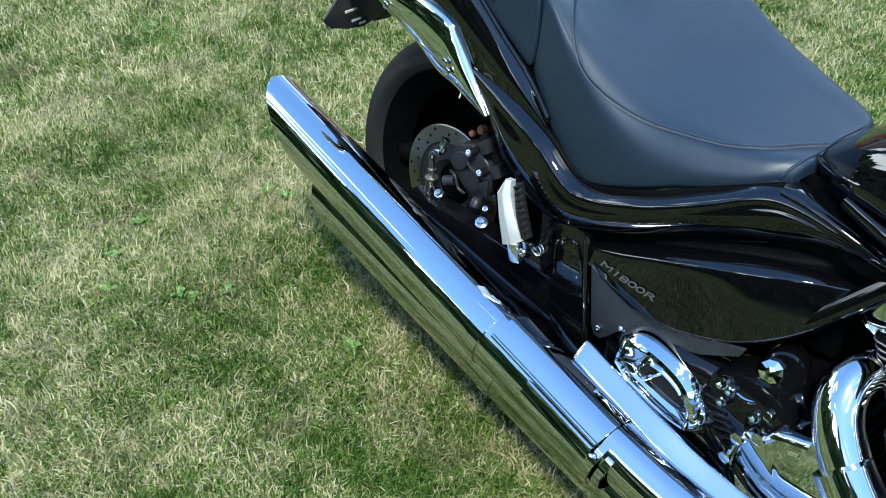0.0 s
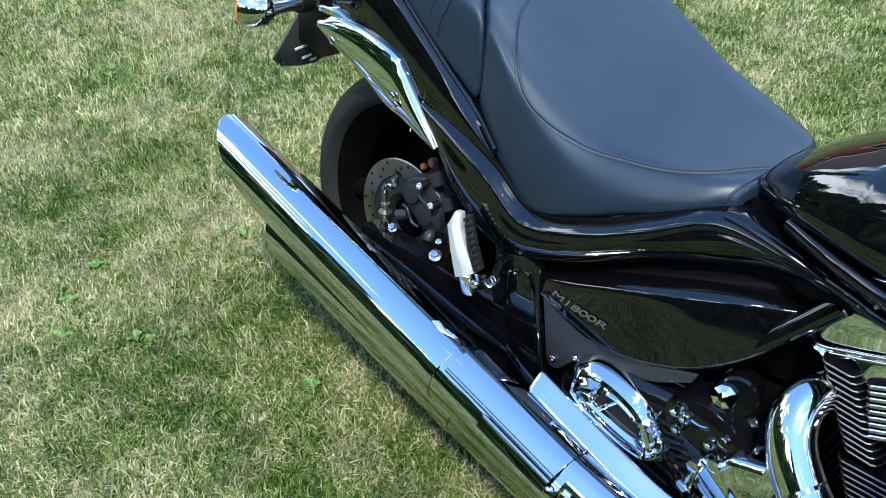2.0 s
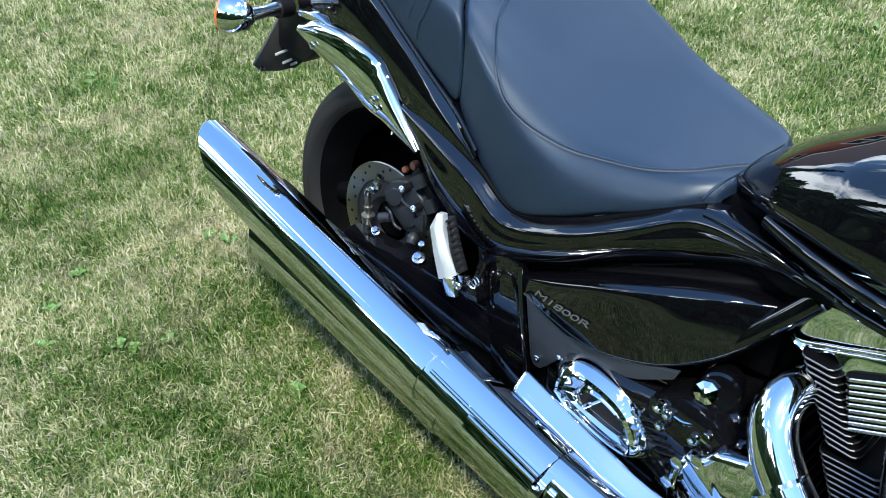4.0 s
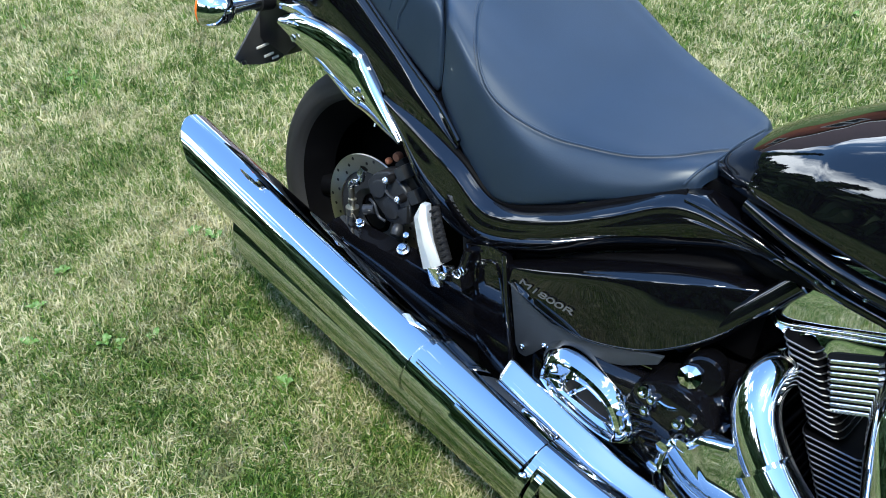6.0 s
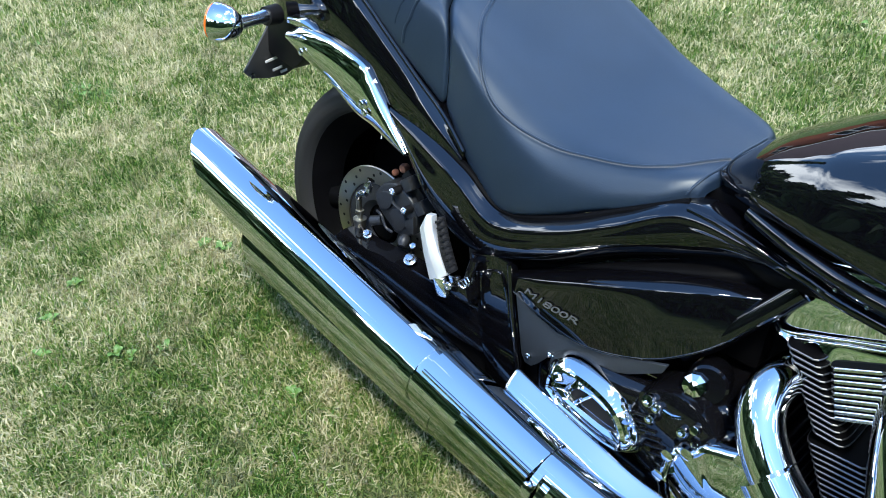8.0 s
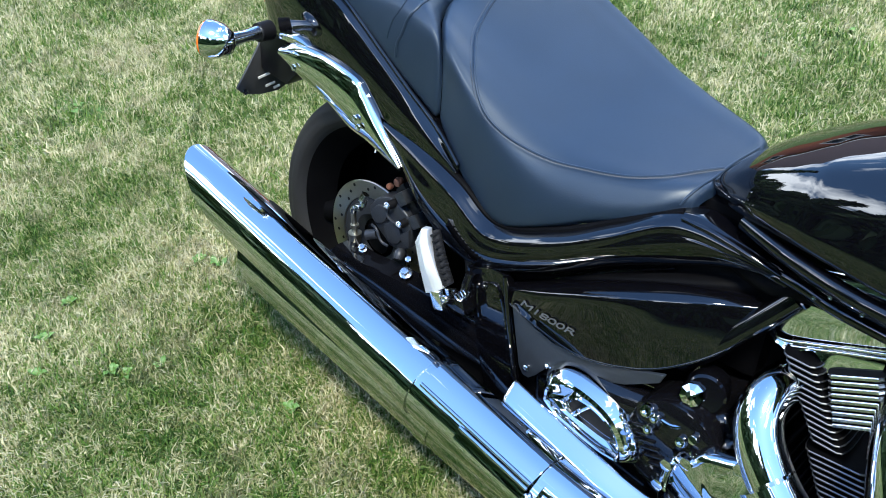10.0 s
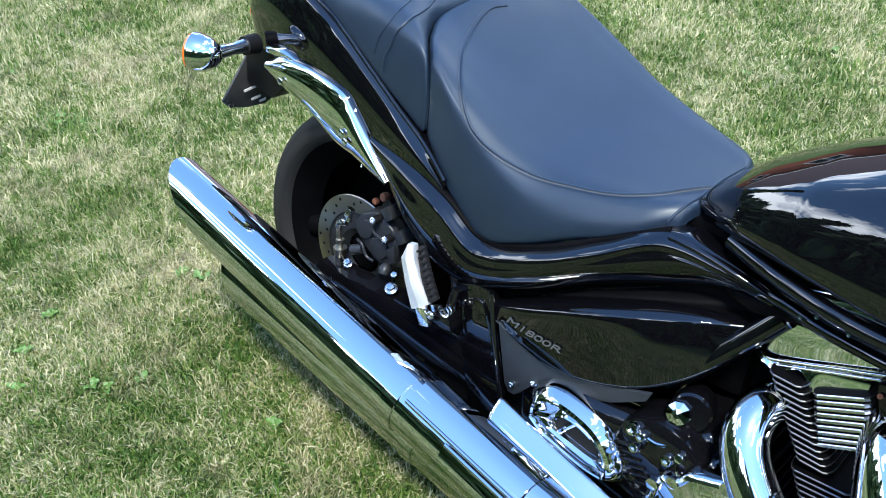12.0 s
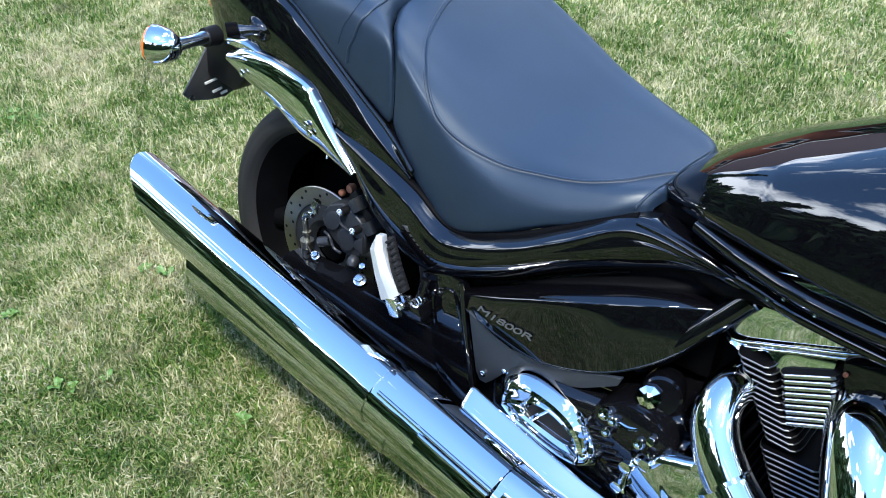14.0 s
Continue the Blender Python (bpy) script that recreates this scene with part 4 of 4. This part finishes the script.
part("seat_gasket", tube([(x, y + 0.014, z + 0.003) for (x, y, z), _ in EDGE[1:7]], 0.008, 60, 10), DEEP, bike, "black rubber gasket under the seat")
for pts, r, lab in (([(0.79, -0.118, 0.702), (0.88, -0.162, 0.701), (0.985, -0.194, 0.699), (1.10, -0.210, 0.702), (1.25, -0.21, 0.71)], 0.013, "glossy black tank edge rail"),
                    ([(0.875, -0.150, 0.663), (0.91, -0.158, 0.662), (0.97, -0.170, 0.657), (1.10, -0.172, 0.648), (1.25, -0.165, 0.64)], 0.010, "glossy black frame rail"),
                    ([(0.74, -0.12, 0.665), (0.84, -0.12, 0.625), (0.93, -0.125, 0.640), (1.10, -0.135, 0.640), (1.25, -0.13, 0.63)], 0.016, "black frame tube")):
    part("frame_rail", tube(pts, r, 50, 20), DEEP if r == 0.016 else PAINT, bike, lab)
for x, y, z in ((0.955, -0.200, 0.690), (1.0, -0.205, 0.688), (0.93, -0.18, 0.668)):
    bolt("rail_bolt", (x, y, z), (0, -1, 0.3), 0.0032, 0.003, CHROME, bike, sides=20)

# ---- engine
part("engine_case", prism([(0.50, 0.20), (0.50, 0.33), (0.56, 0.36), (0.70, 0.385), (0.78, 0.40), (0.86, 0.42), (0.93, 0.36), (1.05, 0.29), (1.2, 0.27), (1.26, 0.24), (1.15, 0.14), (0.6, 0.13)], 0.36, 0.02, Matrix.Translation((0, -0.195, 0)), 3), SATIN, bike, "satin black engine case")
part("case_tube", tube([(0.545, -0.20, 0.328), (0.60, -0.205, 0.352), (0.68, -0.205, 0.362), (0.77, -0.195, 0.370)], [0.018, 0.03, 0.033, 0.03], 30, 24), SATIN, bike, "satin black rounded case cover")
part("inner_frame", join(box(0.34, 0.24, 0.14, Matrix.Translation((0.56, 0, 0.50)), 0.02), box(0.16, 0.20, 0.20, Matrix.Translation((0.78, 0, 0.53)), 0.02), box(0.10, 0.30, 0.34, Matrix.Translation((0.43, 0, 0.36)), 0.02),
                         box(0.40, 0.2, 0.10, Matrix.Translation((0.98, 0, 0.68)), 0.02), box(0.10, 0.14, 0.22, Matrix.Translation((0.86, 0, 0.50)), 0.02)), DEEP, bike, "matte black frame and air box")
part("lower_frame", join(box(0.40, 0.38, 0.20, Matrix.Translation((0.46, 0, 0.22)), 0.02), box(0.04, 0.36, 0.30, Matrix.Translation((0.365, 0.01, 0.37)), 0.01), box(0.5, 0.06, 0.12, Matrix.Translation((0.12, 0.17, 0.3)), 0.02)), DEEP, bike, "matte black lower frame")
case = part("clutch_housing", revolve([(0, -0.02), (0.075, -0.02), (0.088, -0.012), (0.092, 0.0), (0.092, 0.05), (0, 0.05)], 48, Matrix.Translation((0.80, -0.215, 0.33))), SATIN, bike, "black engine side housing")
for k in range(7):
    c = Vector((0.742 + 0.010 * k, -0.236, 0.352 - 0.011 * k))
    part("housing_rib", box(0.035, 0.006, 0.005, Matrix.Translation(c) @ Matrix.Rotation(radians(-20), 4, "Y"), 0.0015), SATIN, case)
fill = sub("oil_filler", bike)
part("filler_boss", revolve([(0.024, 0.05), (0.034, 0.05), (0.036, 0.02), (0.034, 0.004), (0.030, 0.0), (0.0, 0.0)], 40, aim((0.822, -0.196, 0.437), (-0.25, 1, -0.25))), SATIN, fill, "black filler boss")
part("filler_cap", revolve([(0, -0.008), (0.008, -0.007), (0.019, -0.003), (0.0205, 0.0), (0.0205, 0.010), (0, 0.010)], 9, aim((0.808, -0.207, 0.437), (-0.15, 1, -0.45))), CHROME, fill, "faceted chrome filler cap", smooth=False)
bolt("drain_bolt", (0.821, -0.203, 0.396), (-0.1, -1, 0.3), 0.013, 0.014, ZINC, bike, sides=20)
for x, y, z, r in ((0.757, -0.236, 0.391, 0.012), (0.774, -0.238, 0.387, 0.009), (0.823, -0.236, 0.369, 0.010), (0.842, -0.236, 0.386, 0.008), (0.768, -0.240, 0.362, 0.009), (0.845, -0.225, 0.352, 0.009), (0.862, -0.225, 0.343, 0.008), (0.872, -0.222, 0.372, 0.007), (0.835, -0.232, 0.335, 0.010), (0.853, -0.235, 0.322, 0.009)):
    bolt("case_bolt", (x, y, z), (-0.1, -1, 0.4), r, 0.012, CHROME, bike, sides=20 if r > 0.0085 else 6)
part("oil_line", tube([(0.765, -0.238, 0.39), (0.80, -0.236, 0.385), (0.83, -0.225, 0.40)], 0.0035, 20, 8), CHROME, bike)

# D-shaped chrome trim with a recessed oval emblem
TRIM = [(0.552, 0.318), (0.556, 0.358), (0.582, 0.382), (0.612, 0.390), (0.648, 0.388), (0.690, 0.377), (0.720, 0.361), (0.741, 0.338), (0.757, 0.310), (0.764, 0.284), (0.758, 0.270), (0.735, 0.267), (0.705, 0.268), (0.665, 0.275), (0.625, 0.285), (0.585, 0.296)]


def ringed(outline, y_of, cx, cz, mat_name=None):
    """Closed smooth outline scaled towards its middle in steps of (scale, y)."""
    o = np.array(outline + outline[:1])
    o = spline(o, 73)[:-1]
    return [[(cx + (x - cx) * k, y, cz + (z - cz) * k) for x, z in o] for k, y in y_of]


trim_rings = ringed(TRIM, [(0.99, -0.205), (1.0, -0.219), (0.985, -0.228), (0.93, -0.240), (0.86, -0.251), (0.80, -0.259)], 0.663, 0.322) + ringed(TRIM, [(0.76, -0.262), (0.72, -0.260), (0.69, -0.246), (0.5, -0.240)], 0.650, 0.308)
trim = part("oval_trim", skin(trim_rings), CHROME, bike, "chrome D-shaped side trim with a recessed emblem")
EMB = [(0.600, 0.318), (0.618, 0.340), (0.65, 0.345), (0.69, 0.333), (0.72, 0.310), (0.725, 0.295), (0.70, 0.292), (0.65, 0.300), (0.612, 0.306)]
part("emblem_ring", skin(ringed(EMB, [(1.0, -0.236), (0.98, -0.246), (0.90, -0.248), (0.84, -0.244), (0.82, -0.238), (0.4, -0.2365)], 0.66, 0.317)), CHROME, trim, "chrome emblem ring")
part("emblem_field", skin(ringed(EMB, [(0.80, -0.2385), (0.78, -0.2405), (0.3, -0.2405)], 0.662, 0.317)), MATTE, trim, "dark emblem field")
part("emblem_bar", tube([(0.628, -0.243, 0.305), (0.640, -0.246, 0.322), (0.655, -0.243, 0.340)], 0.0045, 14, 10), CHROME, trim)

# chrome clutch cover low on the engine
CC = [(0.800, 0.268), (0.806, 0.315), (0.820, 0.345), (0.842, 0.352), (0.862, 0.378), (0.895, 0.392), (0.93, 0.402), (0.965, 0.392), (1.0, 0.35), (1.02, 0.28), (0.99, 0.20), (0.90, 0.17), (0.83, 0.20)]
cc = part("clutch_cover", skin(ringed(CC, [(1.0, -0.20), (1.0, -0.238), (0.985, -0.249), (0.95, -0.254), (0.90, -0.256), (0.86, -0.252), (0.83, -0.247), (0.6, -0.252), (0.3, -0.256)], 0.905, 0.285)), CHROME, bike, "polished chrome clutch cover")
for x, z in ((0.815, 0.328), (0.845, 0.352), (0.925, 0.396), (0.985, 0.36), (0.808, 0.28)):
    bolt("cover_bolt", (x, -0.250, z), (0, -1, 0.1), 0.011, 0.012, CHROME, cc)


# ---- cylinders with separate cooling fins
def fin_mesh(name, lx, ly, th, mat):
    """One thin cooling fin, rounded corners, its rim machined bright."""
    k = []
    for cx, cy, a0 in ((lx - 0.012, ly - 0.03, 0), (-lx + 0.012, ly - 0.03, 90), (-lx + 0.012, -ly + 0.03, 180), (lx - 0.012, -ly + 0.03, 270)):
        for a in (0, 30, 60, 90):
            k.append((cx + 0.012 * math.cos(radians(a0 + a)), cy + 0.03 * math.sin(radians(a0 + a))))
    me = bpy.data.meshes.new(name)
    n, c = len(k), min(0.0014, th * 0.3)
    inner = [(x * (1 - c / lx), y * (1 - c / ly)) for x, y in k]
    v = [(x, y, -th / 2) for x, y in inner] + [(x, y, -th / 2 + c) for x, y in k] + [(x, y, th / 2 - c) for x, y in k] + [(x, y, th / 2) for x, y in inner]
    f = [tuple(range(n))[::-1], tuple(range(3 * n, 4 * n))] + [(i + r * n, (i + 1) % n + r * n, (i + 1) % n + (r + 1) * n, i + (r + 1) * n) for r in range(3) for i in range(n)]
    me.from_pydata(v, [], f)
    me.materials.append(DEEP)
    me.materials.append(mat)
    for i in range(2, 3 * n + 2):
        me.polygons[i].material_index = 1
    return me


def cylinder(name, top, tilt, lx, ly, steps, label):
    """A finned cylinder; steps: (count, dx, dz) from the top fin down."""
    c = sub(name, bike)
    c["label"] = label
    me = fin_mesh("cooling_fin", lx, ly, 0.0036, FIN)
    x, z = top
    for count, dx, dz, jump in steps:
        x += jump
        for k in range(count):
            f = new("cooling_fin", me)
            f.parent = c
            f.matrix_local = Matrix.Translation((x, 0, z)) @ Matrix.Rotation(radians(tilt), 4, "Y")
            x, z = x + dx, z + dz
    part("barrel", skin([[(px + a, b, pz) for a, b in ((-0.02, -ly + 0.05), (0.02, -ly + 0.05), (0.02, ly - 0.05), (-0.02, ly - 0.05))] for px, pz in ((top[0], top[1] - 0.01), (x, z - 0.03))]), DEEP, c, "black barrel", smooth=False)
    return c


cylinder("rear_cylinder", (0.931, 0.548), 2, 0.030, 0.162, ((13, 0.0060, -0.0098, 0),), "black finned rear cylinder")
cylinder("rear_cylinder_base", (1.022, 0.415), -4, 0.050, 0.166, ((11, 0.0052, -0.0098, 0),), "black finned foot of the rear cylinder")
cylinder("front_cylinder", (1.21, 0.52), 28, 0.06, 0.14, ((14, -0.0060, -0.011, 0),), "black finned front cylinder")
head_me = fin_mesh("head_fin", 0.045, 0.03, 0.0068, material("polished_head_fin", (0.50, 0.51, 0.52), 0.25, 1.0, vary=0.15, rough_vary=0.06))
head = sub("cylinder_head", bike)
for k in range(9):
    f = new("head_fin", head_me)
    f.parent = head
    f.matrix_local = Matrix.Translation((1.008 + 0.0029 * k, -0.128, 0.560 - 0.0096 * k)) @ Matrix.Rotation(radians(-26), 4, "Y")
part("head_core", box(0.07, 0.05, 0.10, Matrix.Translation((1.03, -0.11, 0.52)) @ Matrix.Rotation(radians(-30), 4, "Y"), 0.01), SATIN, head)
HC = [(0.862, -0.108, 0.566), (0.880, -0.121, 0.558), (0.905, -0.125, 0.560), (0.935, -0.127, 0.572), (0.985, -0.129, 0.592), (1.04, -0.129, 0.613), (1.10, -0.126, 0.636), (1.15, -0.11, 0.655)]
shell(part("rocker_cover", surface([[(x, y + 0.045, z + 0.13), (x, y + 0.018, z + 0.10), (x, y + 0.006, z + 0.05), (x, y, z)] for x, y, z in HC], 50, 24), CHROME, head, "polished chrome rocker cover"), 0.004)
HS = [(0.885, 0.548), (0.905, 0.541), (0.918, 0.547), (0.938, 0.560), (0.952, 0.552), (0.968, 0.536), (1.0, 0.550), (1.034, 0.566)]
LIPZ = [(0.885, 0.553), (0.905, 0.557), (0.918, 0.562), (0.938, 0.570), (0.952, 0.575), (0.968, 0.582), (1.0, 0.594), (1.034, 0.607)]
shell(part("head_side", surface([[(x, -0.130, zl), (x, -0.134, zl * 0.6 + z * 0.4), (x, -0.1385, z)] for (x, z), (_, zl) in zip(HS, LIPZ)], 60, 12), CHROME, head, "polished cylinder head side"), 0.004)
for dz in (0.0, -0.0085):
    part("rocker_lip", tube([(0.872, -0.124, 0.556 + dz), (0.893, -0.133, 0.553 + dz), (0.935, -0.135, 0.568 + dz), (0.985, -0.137, 0.588 + dz), (1.04, -0.137, 0.609 + dz), (1.10, -0.133, 0.632 + dz)], 0.0032, 50, 12), CHROME, head, "chrome rocker cover lip")
part("plug_cover", box(0.085, 0.05, 0.07, Matrix.Translation((1.092, -0.135, 0.590)) @ Matrix.Rotation(radians(-20), 4, "Y"), 0.016), SATIN, head, "black plug cover")
bolt("plug_bolt", (1.054, -0.161, 0.594), (0, -1, 0.2), 0.0038, 0.004, COPPER, head, sides=20)

# ---- turn signal, plate holder
sig = sub("turn_signal", bike)
sm = aim((-0.330, -0.262, 0.718), (-0.90, -0.42, 0.02))
part("signal_housing", revolve([(0, -0.045), (0.010, -0.044), (0.022, -0.038), (0.035, -0.020), (0.041, 0.004), (0.041, 0.014), (0.038, 0.016), (0, 0.016)], 48, sm), CHROME, sig, "chrome bullet housing")
part("lens", revolve([(0.040, 0.014), (0.038, 0.020), (0.029, 0.026), (0.014, 0.030), (0, 0.031)], 40, sm), AMBER, sig, "amber lens")
part("signal_stem", tube([(-0.308, -0.238, 0.719), (-0.312, -0.20, 0.718), (-0.318, -0.155, 0.716)], [0.0165, 0.013, 0.016], 14, 20), ALU, sig, "chrome stem")
part("signal_base", tube([(-0.318, -0.162, 0.716), (-0.322, -0.128, 0.714)], [0.020, 0.022], 5, 20), MATTE, sig, "black rubber base")
holder = sub("plate_holder", bike)
part("holder_arm", prism([(-0.40, 0.68), (-0.33, 0.72), (-0.24, 0.72), (-0.25, 0.64), (-0.31, 0.585), (-0.40, 0.60)], 0.05, 0.006, Matrix.Translation((0, -0.10, 0))), MATTE, holder, "matte black plate bracket")
plate_m = Matrix.Translation((-0.40, 0, 0)) @ Matrix.Rotation(radians(90), 4, "Z")
part("plate_back", prism([(-0.168, 0.566), (-0.150, 0.548), (-0.10, 0.537), (-0.052, 0.534), (-0.02, 0.548), (0.03, 0.555), (0.05, 0.62), (0.0, 0.665), (-0.095, 0.662), (-0.125, 0.62)], 0.006, 0.0015, plate_m), PLATE, holder, "black plate carrier seen from behind")
for y, z, w in ((-0.088, 0.584, 0.050), (-0.080, 0.558, 0.026), (-0.062, 0.548, 0.018), (-0.010, 0.570, 0.022)):
    part("plate_mark", box(0.003, w, 0.005, Matrix.Translation((-0.394, y, z)) @ Matrix.Rotation(radians(8), 4, "X"), 0), WHITE, holder, "pale printed bar", smooth=False)
bolt("plate_bolt", (-0.396, -0.152, 0.556), (1, 0, 0.2), 0.007, 0.006, ZINC, holder)
lug = surface([[(-0.27, -0.128, 0.722), (-0.265, -0.145, 0.728), (-0.26, -0.150, 0.716)], [(-0.20, -0.135, 0.742), (-0.195, -0.160, 0.735), (-0.195, -0.158, 0.722)], [(-0.155, -0.150, 0.728), (-0.15, -0.156, 0.724), (-0.15, -0.156, 0.722)]], 16, 10)
shell(part("stay_lug", lug, CHROME, bike, "small chrome lug above the fender stay"), 0.004)


# ---------------------------------------------------------------- surroundings, seen in the reflections
def tree_mesh(seed, height, spread, conifer):
    rng = random.Random(seed)
    bm = bmesh.new()
    n = 1500
    for _ in range(n):
        f = rng.random() ** (0.9 if conifer else 0.7)
        z = height * (0.03 + 0.97 * f)
        r = spread * ((1 - f) * 0.9 + 0.04 if conifer else math.sqrt(max(0.02, 1 - (2 * f - 0.9) ** 2)) * (0.8 + 0.4 * rng.random()))
        a = rng.uniform(0, 2 * math.pi)
        d = r * (0.5 + 0.5 * rng.random())
        c = Vector((d * math.cos(a), d * math.sin(a), z))
        s = 0.50 * rng.uniform(0.6, 1.4)
        q = Euler((rng.uniform(-1, 1), rng.uniform(-1, 1), a)).to_matrix()
        vs = [bm.verts.new(c + q @ Vector(p) * s) for p in ((1.3, 0, -0.35), (0, 0.6, 0.1), (-0.7, 0, 0.3), (0, -0.6, 0.1), (0.1, 0, 0.5))]
        for t in ((0, 1, 4), (1, 2, 4), (2, 3, 4), (3, 0, 4)):
            bm.faces.new([vs[k] for k in t])
    return bm


LEAF = material("tree_foliage", (0.035, 0.075, 0.016), 0.6, vary=0.7, grain=0.3, grain_scale=30, patch_scale=2)
BARK = material("tree_bark", (0.09, 0.065, 0.045), 0.85, vary=0.4, grain=0.4, grain_scale=60, bump=0.6, bump_scale=40)
tree_rng = random.Random(5)


def tree(seed, height, spread, conifer, label):
    t = new("tree")
    part("crown", tree_mesh(seed, height, spread, conifer), LEAF, t, "dense dark green crown", smooth=False)
    part("trunk", tube([(0, 0, -0.1), (0.05, 0, height * 0.3), (0, 0.05, height * 0.85)], [0.22, 0.15, 0.03], 12, 10), BARK, t)
    for k in range(6):
        a, z = k * 1.05, height * (0.2 + 0.09 * k)
        part("limb", tube([(0, 0, z), (spread * 0.35 * math.cos(a), spread * 0.35 * math.sin(a), z + 0.35), (spread * 0.7 * math.cos(a), spread * 0.7 * math.sin(a), z + 0.5)], [0.06, 0.04, 0.015], 8, 6), BARK, t)
    return tagged(t, label, "tree", group="trees round the lawn")


kinds = [tree(1, 7.5, 2.0, True, "tall dark green conifer at the lawn's edge"), tree(2, 6.0, 2.6, False, "leafy green garden tree at the lawn's edge"), tree(3, 5.0, 1.7, True, "young dark green conifer at the lawn's edge")]
spots = []
for k in range(72):
    ang = -170 + 4.9 * k
    if 100 < ang % 360 < 150:
        continue
    dist = tree_rng.uniform(14, 17) if k % 2 else tree_rng.uniform(18, 22)
    if 200 < ang % 360 < 350:
        dist *= 0.72
    spots.append((dist * math.cos(radians(ang)), dist * math.sin(radians(ang))))
for i, (x, y) in enumerate(spots):
    m = pose(x, y, 0, 0, 0, tree_rng.uniform(0, 360))
    if i < 3:
        kinds[i].matrix_basis = m
    else:
        copy_thing(kinds[i % 3], m)

# brick house beyond the lawn
BRICK = material("red_brick", (0.30, 0.10, 0.06), 0.85, vary=0.4, grain=0.3, grain_scale=25, bump=0.4, bump_scale=30)
ROOF = material("brown_roof_tiles", (0.085, 0.062, 0.068), 0.75, vary=0.4, grain=0.4, grain_scale=12, bump=0.5, bump_scale=10)
TRIMW = material("white_gutter", (0.75, 0.75, 0.74), 0.4, vary=0.1)
PANE = material("window_glass", (0.02, 0.025, 0.03), 0.05, spec=0.8)
house = tagged(new("house"), "low red brick house with a brown tiled roof", "house")
house.matrix_basis = pose(-12.2, 16, 0, 0, 0, 38)
part("wall", box(14, 8, 2.7, Matrix.Translation((0, 0, 1.35)), 0.02), BRICK, house, "red brick wall")
part("roof", skin([[(x, -4.6, 2.65), (x, 0, 8.2), (x, 4.6, 2.65), (x, 4.6, 2.5), (x, -4.6, 2.5)] for x in (-7.4, 7.4)]), ROOF, house, "brown tiled roof", smooth=False)
part("gutter", box(14.8, 0.14, 0.14, Matrix.Translation((0, -4.7, 2.62)), 0.03), TRIMW, house, "white gutter")
for x in (-4.5, -1.0, 2.5, 5.2):
    wdw = part("window", box(1.5, 0.08, 1.2, Matrix.Translation((x, -4.02, 1.5)), 0.01), TRIMW, house, "white window frame")
    for s in (-0.36, 0.36):
        part("pane", box(0.62, 0.04, 1.02, Matrix.Translation((x + s, -4.05, 1.5)), 0.004), PANE, wdw, "dark glass pane")

# ---------------------------------------------------------------- broad-leaved weeds in the lawn
WEED = material("weed_leaf", (0.10, 0.195, 0.038), 0.5, vary=0.5, grain=0.2, grain_scale=120, patch_scale=40)


def weed(seed):
    rng = random.Random(seed)
    w = new("weed")
    for k in range(rng.randint(3, 5)):
        a, ln, wd = rng.uniform(0, 6.28), rng.uniform(0.016, 0.030), rng.uniform(0.011, 0.018)
        rows = []
        for f in (0, 0.3, 0.6, 0.85, 1.0):
            half = wd * math.sin(math.pi * min(0.97, 0.12 + 0.86 * f)) * 0.6
            rows.append([(ln * f, s * half, 0.007 + 0.014 * math.sin(2.2 * f) + 0.003 * abs(s)) for s in (-1, 0, 1)])
        bm = surface(rows, 8, 5)
        bm.transform(Matrix.Rotation(a, 4, "Z"))
        part("leaf", bm, WEED, w)
    return tagged(w, "small bright green broad-leaved weed in the lawn", "weed", group="weeds in the lawn")


weeds = [weed(k) for k in range(3)]
tagged(blades("clover", 1500, -1.82, -1.62, 0.0, 0.15, 0.024, 0.0055, 7, WEED, 0.3), "patch of bright green clover in the lawn", "clover")
tagged(blades("clover", 900, -1.74, -1.58, 0.06, 0.20, 0.024, 0.0050, 8, WEED, 0.3), "patch of bright green clover in the lawn", "clover")
WEED_SPOTS = [(-0.4473, -0.5518), (-0.602, -0.1375), (-0.413, -0.5347), (-0.764, -0.4895), (-0.578, -0.6755), (-0.580, -0.1348), (-0.649, -0.1604), (-0.683, -0.6008), (-0.371, -0.4623), (-0.025, -0.3504), (-1.72, 0.06), (-1.66, 0.12), (-1.76, 0.09), (-2.25, 0.16), (-0.90, 0.05), (-0.05, 1.9), (0.12, 2.3)]
wr = random.Random(9)
for i, (x, y) in enumerate(WEED_SPOTS):
    m = pose(x, y, 0.0, 0, 0, wr.uniform(0, 360))
    if i < 3:
        weeds[i].matrix_basis = m
    else:
        copy_thing(weeds[i % 3], m)
